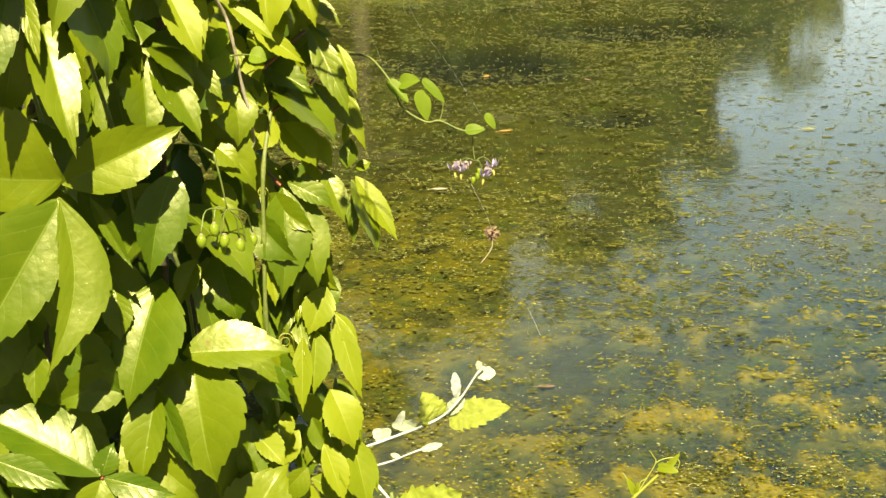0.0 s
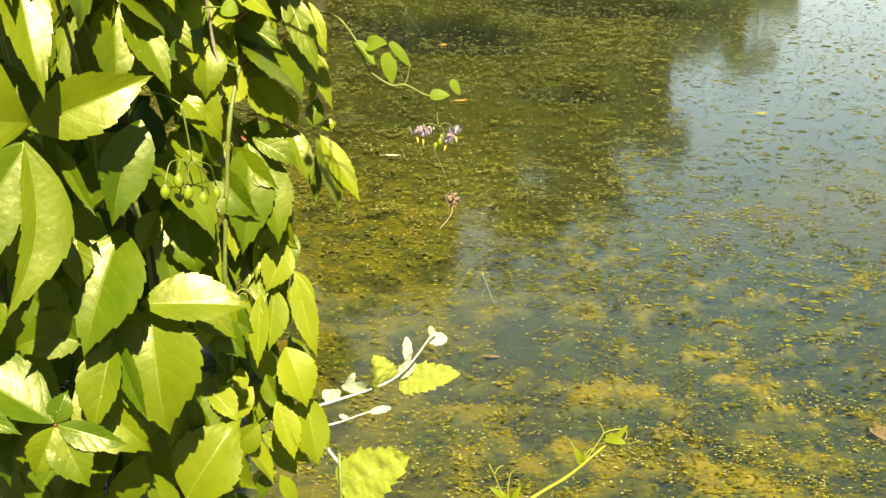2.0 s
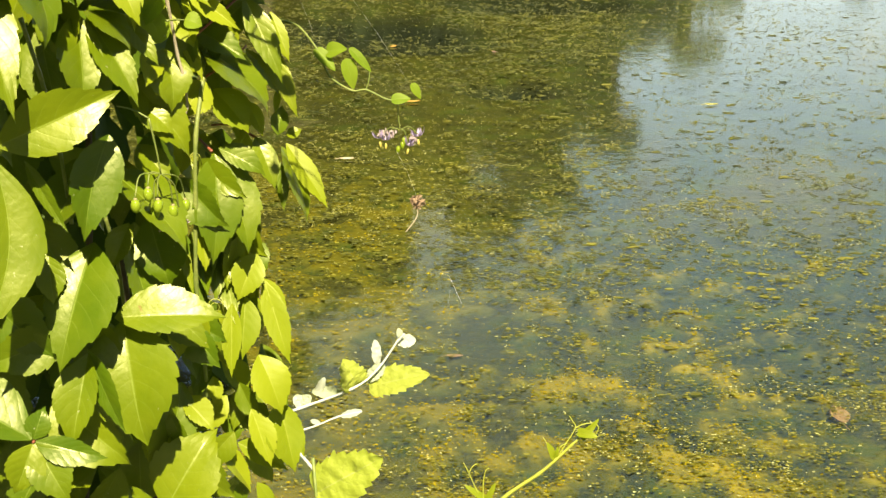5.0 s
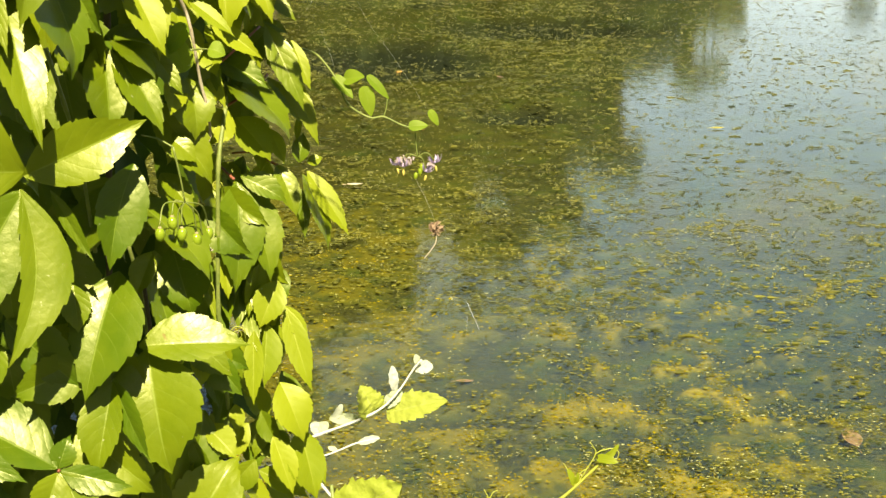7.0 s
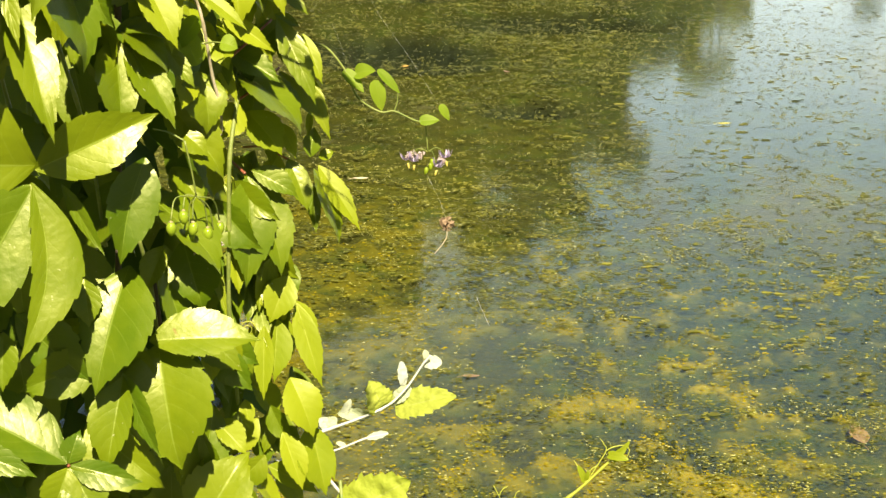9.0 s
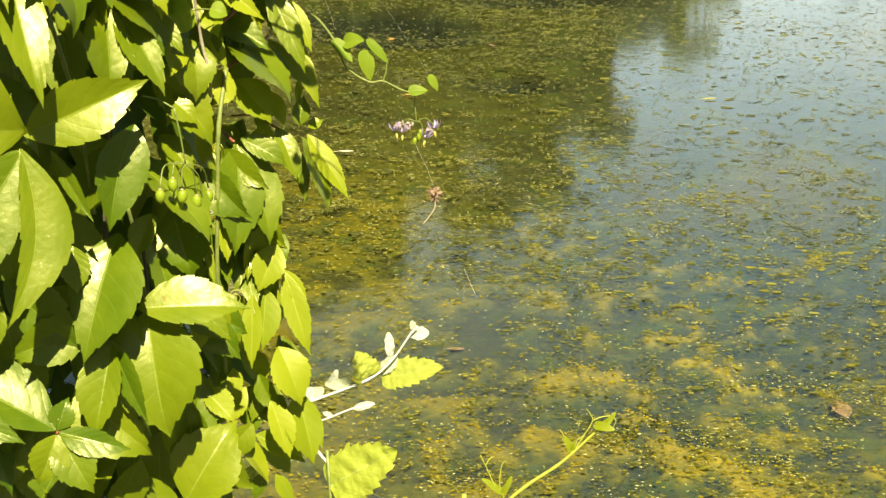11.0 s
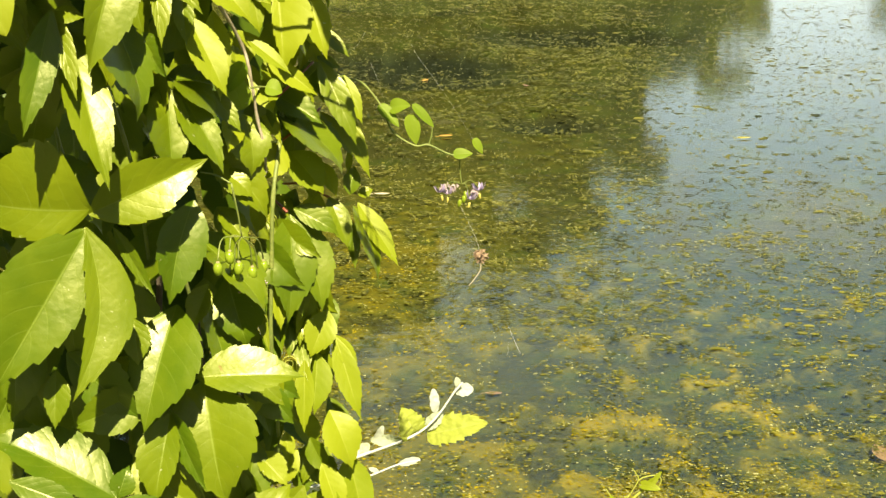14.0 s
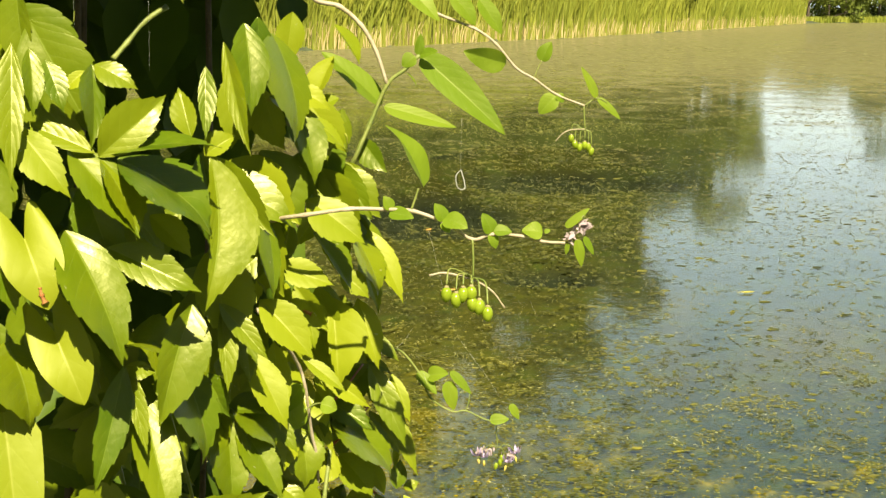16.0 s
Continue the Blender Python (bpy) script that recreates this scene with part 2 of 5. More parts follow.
# ---- ways to build ----
def mesh_of(name, verts, faces, mat, smooth=True):
    me = bpy.data.meshes.new(name)
    me.from_pydata([tuple(v) for v in verts], [], [tuple(f) for f in faces])
    me.materials.append(mat)
    if smooth:
        me.polygons.foreach_set("use_smooth", [True] * len(me.polygons))
    me.update()
    return me


def spline(points, steps=5):
    """A smooth line through the points."""
    p = [Vector(q) for q in points]
    p = [2 * p[0] - p[1], *p, 2 * p[-1] - p[-2]]
    line = []
    for i in range(1, len(p) - 2):
        for k in range(steps):
            t = k / steps
            a, b, c, d = p[i - 1:i + 3]
            line.append(0.5 * (2 * b + (c - a) * t + (2 * a - 5 * b + 4 * c - d) * t * t + (3 * b - a - 3 * c + d) * t ** 3))
    return line + [p[-2]]


def tube(verts, faces, line, r0, r1, sides=6, knobs=0.0):
    """Adds a tapered round stem along the line, closed at both ends."""
    start, n = len(verts), len(line)
    side = Vector((0.3, 0.5, 0.8))
    for i, p in enumerate(line):
        d = (line[min(i + 1, n - 1)] - line[max(i - 1, 0)]).normalized()
        u = d.cross(side).normalized()
        v = d.cross(u)
        r = (r0 + (r1 - r0) * i / (n - 1)) * (1 + (knobs if i % 5 == 0 else 0))
        for k in range(sides):
            a = 2 * math.pi * k / sides
            verts.append(p + r * (math.cos(a) * u + math.sin(a) * v))
    for i in range(n - 1):
        for k in range(sides):
            a, b = start + i * sides + k, start + i * sides + (k + 1) % sides
            faces.append((a, b, b + sides, a + sides))
    faces.append(tuple(range(start + sides - 1, start - 1, -1)))
    faces.append(tuple(range(start + (n - 1) * sides, start + n * sides)))


def lump(verts, faces, centre, axis, radius, length, rings=6, sides=9, pear=0.0):
    """Adds a rounded body along an axis (a berry, a bud, a flower's cone)."""
    start = len(verts)
    d = Vector(axis).normalized()
    u = d.orthogonal().normalized()
    v = d.cross(u)
    for i in range(rings + 1):
        a = math.pi * i / rings
        r = radius * math.sin(a) * (1 + pear * math.cos(a)) + 1e-5
        for k in range(sides):
            b = 2 * math.pi * k / sides
            verts.append(Vector(centre) - d * math.cos(a) * length / 2 + r * (math.cos(b) * u + math.sin(b) * v))
    for i in range(rings):
        for k in range(sides):
            a, b = start + i * sides + k, start + i * sides + (k + 1) % sides
            faces.append((a, b, b + sides, a + sides))


def thing(name, place, label, category, group="", kind=""):
    ob = new(name)
    ob.location = place
    ob.empty_display_size = 0.05
    return tagged(ob, label, category, group, kind)


def root_of(ob):
    while ob.parent:
        ob = ob.parent
    return ob.location


def part(name, me, parent, label="", m=None):
    """Hangs a mesh, given in the world's metres, under a thing or one of its parts."""
    ob = new(name, me)
    ob.parent = parent
    shift = Matrix.Translation(-Vector(root_of(parent)))
    ob.matrix_basis = shift @ m if m is not None else (shift if parent.parent is None else Matrix())
    if m is not None and parent.parent is not None:
        ob.matrix_basis = parent.matrix_basis.inverted() @ shift @ m
    if label:
        ob["label"] = label
    return ob


FACING = Vector((0.17, -0.80, 0.55)).normalized()
BLADES = {}


CREEPER_V = (0, 0.03, 0.10, 0.20, 0.30, 0.42, 0.54, 0.66, 0.76, 0.84, 0.90, 0.95, 1.0)
CREEPER_W = (0.02, 0.09, 0.235, 0.385, 0.47, 0.50, 0.475, 0.385, 0.265, 0.155, 0.085, 0.04, 0.0)


def outline(kind, v):
    """Half the blade's width at v along it, 0 to 1."""
    if kind in ("creeper", "sun"):
        return float(np.interp(v, CREEPER_V, CREEPER_W))
    if kind == "heart":
        return 0.53 * min(1.0, (v + 0.03) * 6) ** 0.5 * max(0.0, 1 - v ** 2.4) ** 0.62
    if kind == "spear":
        return 0.40 + 0.10 * math.sin(math.pi * min(1, v * 1.6)) if v < 0.31 else 0.50 * max(0.0, 1 - ((v - 0.31) / 0.69) ** 1.7) ** 0.8
    if kind == "night":
        return 0.64 * (v ** 0.45) * ((1 - v) ** 0.85) * 1.75
    if kind == "maple":
        return 0.80 * (v ** 0.38) * ((1 - v) ** 0.75) * 1.5 * (1 + 0.05 * math.sin(v * 17))
    return 0.72 * (v ** 0.5) * ((1 - v) ** 0.55) * 1.42 * (1 + 0.07 * math.sin(v * 21))


def blade(kind, fold, droop, bend, part_left, seed):
    """A leaf blade one unit long and wide along +y, its face to +z: toothed edge, folded on the midrib, its rim curling back, drooping, a little wavy."""
    key = (kind, fold, droop, bend, part_left, seed)
    if key in BLADES:
        return BLADES[key]
    rnd = random.Random(seed * 7 + int(fold * 3))
    toothed = kind in ("creeper", "sun")
    rows = 48 if kind in ("creeper", "sun", "poplar", "maple") else 20
    teeth = {"creeper": 0.05, "sun": 0.05, "poplar": 0.06, "maple": 0.12}.get(kind, 0.0)
    wave, phase, twist = rnd.uniform(0.010, 0.028), rnd.uniform(0, 6), rnd.uniform(-0.22, 0.22)
    hook, curl, veins = rnd.uniform(-0.9, 0.9), rnd.uniform(0.10, 0.30), rnd.choice((6, 7))
    lift = math.tan(radians(fold))
    across = (-1, -0.86, -0.62, -0.34, -0.07, 0, 0.07, 0.34, 0.62, 0.86, 1)
    cols = len(across) - 1
    verts, faces, uvs = [], [], []
    for i in range(rows + 1):
        v = i / rows
        for j in range(cols + 1):
            u = across[j]
            w = outline(kind, v) * 2 * (part_left if u < 0 else 1 - part_left)
            y = v
            if teeth and 0.20 < v < 0.93 and abs(u) == 1:
                saw = (i % 6) / 5
                size = teeth * (0.55 + 0.9 * ((i // 6 * 5 + seed * 3 + (2 if u > 0 else 0)) % 7) / 6)
                w += size * (saw - 0.35) * (1 - 0.5 * v)
                y += 0.018 * saw
            x = u * w
            z = lift * (math.hypot(x, 0.02) - 0.02) - curl * x * x - droop * 4.0 * v * v
            z += wave * math.sin(v * 9 + phase + (2 if u > 0 else 0)) * abs(u) ** 1.5
            z += twist * x * (v - 0.4)
            if toothed:
                side = math.sin(math.pi * (v * veins - 0.9 * abs(u)))
                z += 0.003 * abs(side) * abs(u) * (1 - abs(u)) * 4 * (1 - v)
            if kind == "heart" and v < 0.1:
                y -= 0.06 * abs(u) ** 2
            if kind == "spear":
                ear = 1 - (1 - min(1.0, abs(u) / 0.7)) ** 1.6 - 0.45 * max(0.0, (abs(u) - 0.7) / 0.3) ** 2
                y -= 0.50 * ear * max(0.0, 1 - v / 0.45)
            if kind in ("poplar", "maple"):
                z += 0.11 * noise.noise(Vector((x * 6, y * 6, seed))) + 0.04 * noise.noise(Vector((x * 15, y * 15, seed)))
            if toothed:
                x += hook * max(0.0, v - 0.75) ** 2
                z -= 2.4 * abs(hook) * max(0.0, v - 0.72) ** 2
            x += bend * math.sin(math.pi * v)
            verts.append((x, y, z + droop * 4.0 * v))
            uvs.append(((u + 1) / 2, v))
    for i in range(rows):
        for j in range(cols):
            a = i * (cols + 1) + j
            faces.append((a, a + 1, a + cols + 2, a + cols + 1))
    me = mesh_of("blade", verts, faces, LEAF[kind])
    layer = me.uv_layers.new(name="blade")
    for loop in me.loops:
        layer.data[loop.index].uv = uvs[loop.vertex_index]
    BLADES[key] = me
    return me


COUNT = {"n": 0}


def leaf_pose(base, tip, width, roll):
    base, tip = Vector(base), Vector(tip)
    along = tip - base
    length = along.length
    a = along / length
    n = (FACING - FACING.dot(a) * a).normalized()
    n = Matrix.Rotation(radians(-roll), 3, a) @ n
    s = a.cross(n).normalized()
    m = Matrix((s, a, n)).transposed().to_4x4()
    return Matrix.Translation(base) @ m @ Matrix.Diagonal((width, length, width, 1))


def leaf(parent, kind, base, tip, width, roll=0, fold=18, droop=0.08, bend=0, part_left=0.5):
    """One leaf blade from its base to its tip, turned to shine towards the camera, rolled about its midrib; part_left:
    the left half's share of its width.
    """
    COUNT["n"] += 1
    name = "leaflet" if kind in ("creeper", "sun") else "leaf"
    return part(name, blade(kind, fold, droop, bend, part_left, COUNT["n"] % 9), parent, "", leaf_pose(base, tip, width, roll))


def stem(parent, points, r0, r1, mat):
    verts, faces = [], []
    tube(verts, faces, spline(points), r0, r1, 6, 0.25)
    return part("stem", mesh_of("stem", verts, faces, mat), parent)


def petiole(parent, points):
    """A red leaf stalk, from the point where its leaflets meet back to the vine."""
    verts, faces = [], []
    tube(verts, faces, spline(points), 0.0013, 0.0010, 6)
    lump(verts, faces, points[0], Vector(points[1]) - Vector(points[0]), 0.0016, 0.004)
    return part("leaf_stalk", mesh_of("leaf_stalk", verts, faces, RED_STALK), parent, "thin red leaf stalk")


def leaf_blotch(parent, points):
    """A red-brown dried scar along a leaf."""
    verts, faces = [], []
    tube(verts, faces, spline(points), 0.0008, 0.0016, 6, 0.8)
    return part("scar", mesh_of("scar", verts, faces, SCAR), parent, "red-brown dried scar on a yellow leaf")


def tendril(parent, centre, radius, turns=2.2):
    """A thin pale tendril, rolled up into a loose spiral."""
    line = []
    for k in range(int(turns * 10) + 1):
        a, r = k * 0.628, radius * (1 - 0.6 * k / (turns * 10))
        line.append(Vector(centre) + Vector((math.cos(a) * r, -0.0004 * k, math.sin(a) * r)))
    line.insert(0, Vector(centre) + Vector((radius * 0.9, 0.012, -radius * 2.2)))
    verts, faces = [], []
    tube(verts, faces, spline(line, 2), 0.0005, 0.0003, 5)
    return part("tendril", mesh_of("tendril", verts, faces, YELLOW_STEM), parent, "thin pale coiled tendril")


def berry_cluster(parent, stalk, berries, size=1.0):
    """Oval green berries on curved stalklets under a forked stalk."""
    verts, faces = [], []
    tube(verts, faces, spline(stalk), 0.0009, 0.0007)
    end = Vector(stalk[-1])
    holder = part("berry_stalk", mesh_of("berry_stalk", verts, faces, GREEN_STEM), parent)
    for b in berries:
        top = Vector(b) + Vector((0, 0, 0.0058 * size))
        mid = (end + top) / 2 + Vector(((top.x - end.x) * 0.35, 0, 0.004 + 0.3 * abs(top.x - end.x)))
        v, f = [], []
        tube(v, f, spline([end, mid, top + Vector((0, 0, 0.002))], 4), 0.0005, 0.0007, 5)
        part("stalklet", mesh_of("stalklet", v, f, GREEN_STEM), holder)
    for i, b in enumerate(berries):
        v, f = [], []
        lean = Vector((0.15 * math.sin(i * 2.1), 0.12 * math.cos(i * 1.7), -1))
        lump(v, f, b, lean, 0.0041 * size, 0.0118 * size, 8, 12, 0.10)
        part("berry", mesh_of("berry", v, f, BERRY), holder, "oval unripe green berry")
        v, f = [], []
        lump(v, f, Vector(b) + Vector((0, 0, 0.0056 * size)), lean, 0.0019 * size, 0.0026 * size, 4, 8)
        part("calyx", mesh_of("calyx", v, f, CALYX), holder)


def petal_star(verts, faces, centre, down, size):
    """Five swept-back pointed petals."""
    d = Vector(down).normalized()
    u = d.orthogonal().normalized()
    v = d.cross(u)
    c = Vector(centre)
    for k in range(5):
        a = 2 * math.pi * k / 5
        out, across = math.cos(a) * u + math.sin(a) * v, -math.sin(a) * u + math.cos(a) * v
        i = len(verts)
        for r, w, h in ((0.12, 0.10, 0.0), (0.45, 0.24, -0.15), (0.75, 0.18, -0.55), (0.9, 0.02, -1.0)):
            for s in (-1, 0, 1):
                verts.append(c + size * (out * r + across * w * s - d * (-h) + d * 0.05 * abs(s)))
        for q in range(3):
            for s in range(2):
                b = i + q * 3 + s
                faces.append((b, b + 1, b + 4, b + 3))


def flower_cluster(parent, stalk, flowers):
    """Drooping violet flowers with yellow cones on thin forked stalks."""
    verts, faces = [], []
    tube(verts, faces, spline(stalk), 0.0008, 0.0006)
    end = Vector(stalk[-1])
    holder = part("flower_stalk", mesh_of("flower_stalk", verts, faces, GREEN_STEM), parent)
    for b in flowers:
        top = Vector(b) + Vector((0, 0, 0.006))
        v, f = [], []
        tube(v, f, spline([end, (end + top) / 2 + Vector((0, 0, 0.007)), top], 4), 0.0005, 0.0004, 5)
        part("stalklet", mesh_of("stalklet", v, f, GREEN_STEM), holder)
    for i, b in enumerate(flowers):
        down = Vector((0.3 * math.sin(i * 2.3), -0.2, -1))
        v, f = [], []
        petal_star(v, f, Vector(b) + Vector((0, 0, 0.004)), down, 0.0095)
        part("flower", mesh_of("flower", v, f, PETAL), holder, "violet flower with swept-back petals")
        v, f = [], []
        lump(v, f, Vector(b) + down * 0.003, down, 0.0013, 0.007, 6, 8, 0.35)
        part("flower_cone", mesh_of("flower_cone", v, f, CONE), holder, "yellow stamen cone")


def buds(parent, places):
    for i, b in enumerate(places):
        v, f = [], []
        lump(v, f, b, (0.2 * i - 0.2, 0, -1), 0.0026, 0.0095, 6, 8, 0.2)
        part("bud", mesh_of("bud", v, f, BERRY), parent, "yellow-green bud")


def crumple(verts, faces, centre, size, count, rnd):
    """Small withered scraps round a centre."""
    for _ in range(count):
        c = Vector(centre) + Vector([rnd.gauss(0, size * 0.45) for _ in range(3)])
        a = Vector([rnd.uniform(-1, 1) for _ in range(3)]).normalized()
        b = a.orthogonal().normalized()
        n = a.cross(b)
        i = len(verts)
        s = size * rnd.uniform(0.5, 1.1)
        verts.extend([c - a * s, c + b * s * 0.4 + n * s * 0.3, c + a * s, c - b * s * 0.4 + n * s * 0.25])
        faces.extend([(i, i + 1, i + 2), (i, i + 2, i + 3)])


def withered_flowers(parent, places):
    rnd = random.Random(5)
    for p in places:
        v, f = [], []
        crumple(v, f, p, 0.0045, 14, rnd)
        part("withered_flower", mesh_of("withered_flower", v, f, PALE_DRY), parent, "withered pinkish-grey flower")


def thread(parent, points, r=0.00006):
    verts, faces = [], []
    tube(verts, faces, spline(points), r, r, 4)
    return part("thread", mesh_of("thread", verts, faces, SILK), parent)


def dry_tuft(line, straw):
    """A brown shrivelled scrap with a straw, hung on a thread below the flowers."""
    tuft = thing("dry_seed_tuft", line[-1], "shrivelled brown plant scrap hanging on a spider thread", "plant litter")
    verts, faces = [], []
    tube(verts, faces, spline(line), 0.0001, 0.0001, 4)
    part("thread", mesh_of("thread", verts, faces, SILK), tuft)
    verts, faces = [], []
    crumple(verts, faces, Vector(line[-1]) - Vector((0, 0, 0.005)), 0.006, 60, random.Random(2))
    part("scrap", mesh_of("scrap", verts, faces, DRY), tuft)
    verts, faces = [], []
    tube(verts, faces, spline([Vector(line[-1]) - Vector((0, 0, 0.005)), *[Vector(p) for p in straw]]), 0.0007, 0.0006, 5)
    part("straw", mesh_of("straw", verts, faces, BARK_PALE), tuft)


def lattice(x, y, seed):
    """Smooth random values over the plane, 0 to 1."""
    def h(i, j):
        v = np.sin(i * 127.1 + j * 311.7 + seed * 74.7) * 43758.5453
        return v - np.floor(v)
    i, j = np.floor(x), np.floor(y)
    u, v = x - i, y - j
    u, v = u * u * (3 - 2 * u), v * v * (3 - 2 * v)
    return (h(i, j) * (1 - u) + h(i + 1, j) * u) * (1 - v) + (h(i, j + 1) * (1 - u) + h(i + 1, j + 1) * u) * v


def cloudy(x, y, scale, seed, octaves=4):
    total, amp, norm = 0, 1.0, 0
    for k in range(octaves):
        total = total + amp * lattice(x * scale * 2 ** k, y * scale * 2 ** k, seed + k * 13)
        norm += amp
        amp *= 0.55
    return total / norm


# ---- ground, pond ----
SHORE = [(-0.75, 1.75), (-0.30, 1.55), (-0.16, 0.95), (0.6, 0.8), (4, 0.9), (14, -2), (45, -10), (95, 20), (96, 150), (60, 172),
         (42, 146), (17.5, 91), (8, 70), (2, 59), (-3.5, 47.5), (-12, 42), (-22, 36), (-20, 18), (-8, 9), (-2.4, 3.6)]


def shore_distance(x, y):
    """Metres from the shore, positive over the water."""
    best = np.full(x.shape, 1e9)
    inside = np.zeros(x.shape, bool)
    n = len(SHORE)
    for k in range(n):
        (ax, ay), (bx, by) = SHORE[k], SHORE[(k + 1) % n]
        dx, dy = bx - ax, by - ay
        t = np.clip(((x - ax) * dx + (y - ay) * dy) / (dx * dx + dy * dy), 0, 1)
        best = np.minimum(best, np.hypot(x - ax - t * dx, y - ay - t * dy))
        cross = ((ay > y) != (by > y)) & (x < dx * (y - ay) / (dy if dy else 1e-9) + ax)
        inside ^= cross
    return np.where(inside, best, -best)


def sheet(name, xs, ys, height, mat):
    gx, gy = np.meshgrid(xs, ys)
    gz = height(gx, gy)
    nx, ny = len(xs), len(ys)
    verts = np.stack([gx.ravel(), gy.ravel(), gz.ravel()], 1)
    i, j = np.meshgrid(np.arange(nx - 1), np.arange(ny - 1))
    a = (j * nx + i).ravel()
    faces = np.stack([a, a + 1, a + nx + 1, a + nx], 1)
    return new(name, mesh_of(name, verts.tolist(), faces.tolist(), mat))


def reach(near, far, step, grow):
    """Coordinates from near outwards to far, in growing steps."""
    c = [near]
    while abs(c[-1]) < abs(far) or (c[-1] - far) * step < 0:
        c.append(c[-1] + step)
        step *= grow
    return c


def land(x, y):
    d = shore_distance(x, y)
    up = np.clip(-d, 0, 3)
    return np.where(d > 0, -np.clip(d * 0.9, 0.02, 0.45), 0.06 + 0.16 * up ** 0.6 + 0.08 * (cloudy(x, y, 0.8, 3) - 0.5))


xs = sorted(set([round(v, 3) for v in reach(0.0, 2500, 0.15, 1.06)] + [-round(v, 3) for v in reach(0.15, 2500, 0.15, 1.06)]))
ys = sorted(set([round(1.2 + v, 3) for v in reach(0.0, 2500, 0.15, 1.055)] + [round(1.05 - v, 3) for v in reach(0.0, 2500, 0.15, 1.1)]))
ground = tagged(sheet("ground", xs, ys, land, SOIL), "grassy earth of the pond bank and muddy bottom", "ground", kind="structure")


# dark reflections built as deep pools with little weed: centre, half width, half depth
DARK_REFLECTIONS = ((0.1, 11.6, 0.9, 1.3), (1.7, 13.9, 1.3, 1.0), (0.9, 8.9, 0.35, 0.35), (-0.1, 17.2, 1.0, 1.7))


def weed_height(x, y):
    """Tufts of weed that reach up towards the surface, lowest where the sheet ends."""
    h = cloudy(x, y * 0.85, 11.0, 11, 3)
    broad = cloudy(x, y, 0.6, 17, 3) - 0.5
    near = np.clip((6.0 - y) / 3.0, 0, 1) * np.clip((x + 0.3) / 1.2, 0, 1)
    open_side = np.clip((x - 0.15 * y) / 0.6, 0, 1)
    far = np.clip((y - 3.7) / 2.2, 0, 1)
    lift = np.clip((h - 0.535 + 0.50 * broad + 0.12 * near - 0.36 * far * open_side) * 3.4, 0, 1)
    lift = lift * (1 - 0.7 * np.clip((y - 4.2) / 2.2, 0, 1))
    shade_side = np.clip((0.12 * y - 0.1 - x) / 0.5, 0, 1) * np.clip((7.5 - y) / 2, 0, 1)
    lift = np.maximum(lift, shade_side * np.clip((h - 0.34) * 4, 0, 0.9))
    deep = 0
    for qx, qy, rx, ry in DARK_REFLECTIONS:
        pool = np.clip(1.5 - 1.3 * np.hypot((x - qx) / rx, (y - qy) / ry) + 1.2 * (cloudy(x * 0.6, y, 1.6, 41, 3) - 0.5), 0, 1)
        lift, deep = lift * (1 - pool), np.maximum(deep, pool)
    top = -0.026 - 0.2 * deep + 0.019 * lift ** 0.7 + 0.010 * (cloudy(x, y, 34, 5, 2) - 0.5) * lift
    edge = np.clip(np.minimum(np.minimum(x + 6, 12 - x), 19 - y) / 2.0, 0, 1)
    return top * edge - 0.46 * (1 - edge)


def spread(lo, a, b, hi, fine, coarse):
    """Coordinates that are fine between a and b."""
    return np.concatenate([np.arange(lo, a, coarse), np.arange(a, b, fine), np.arange(b, hi + coarse, coarse)]).tolist()


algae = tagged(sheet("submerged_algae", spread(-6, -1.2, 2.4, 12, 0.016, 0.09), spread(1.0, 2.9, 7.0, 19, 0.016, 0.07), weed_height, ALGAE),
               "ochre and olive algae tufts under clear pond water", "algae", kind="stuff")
water = tagged(sheet("water", [-60, -20, 0, 20, 60, 110], [-20, 0, 5, 40, 100, 190], lambda x, y: np.zeros(x.shape), WATER),
               "still pond water mirroring trees and blue sky", "water", kind="structure")
water.visible_shadow = False


def flakes(name, count, near, far, size, mat, label, keep, seed, z0=0.002, z1=0.005, grow=0.55, dome=0.22, sides=4):
    """Floating weed: small rough-edged scraps scattered where keep() is high, in one mesh."""
    rng = np.random.default_rng(seed)
    y = near * (far / near) ** rng.random(count)
    x = (rng.random(count) - 0.5) * 0.92 * (y + 1.0) + 0.04 * y
    ok = rng.random(count) < keep(x, y)
    x, y = x[ok], y[ok]
    n = len(x)
    r = size * (0.45 + 0.9 * rng.random(n) ** 2) * (y / near) ** grow
    turn = rng.random(n) * 6.28
    z = z0 + rng.random(n) * (z1 - z0)
    long = 1 + rng.random(n) * 0.9
    ring = []
    for k in range(sides):
        a = turn + k * 2 * math.pi / sides
        rr = r * (0.55 + 0.7 * rng.random(n))
        ox, oy = np.cos(a) * rr * long, np.sin(a) * rr
        ring.append(np.stack([x + ox, y + oy, z - 0.001 * rng.random(n)], 1))
    ring.append(np.stack([x, y, z + r * dome], 1))
    verts = np.stack(ring, 1).reshape(-1, 3)
    base = np.arange(n)[:, None] * (sides + 1)
    faces = np.concatenate([np.concatenate([base + k, base + (k + 1) % sides, base + sides], 1) for k in range(sides)])
    me = bpy.data.meshes.new(name)
    me.vertices.add(len(verts))
    me.vertices.foreach_set("co", verts.ravel())
    me.loops.add(faces.size)
    me.loops.foreach_set("vertex_index", faces.ravel())
    me.polygons.add(len(faces))
    me.polygons.foreach_set("loop_start", np.arange(0, faces.size, 3))
    me.materials.append(mat)
    me.update(calc_edges=True)
    return tagged(new(name, me), label, "water weed", kind="stuff")


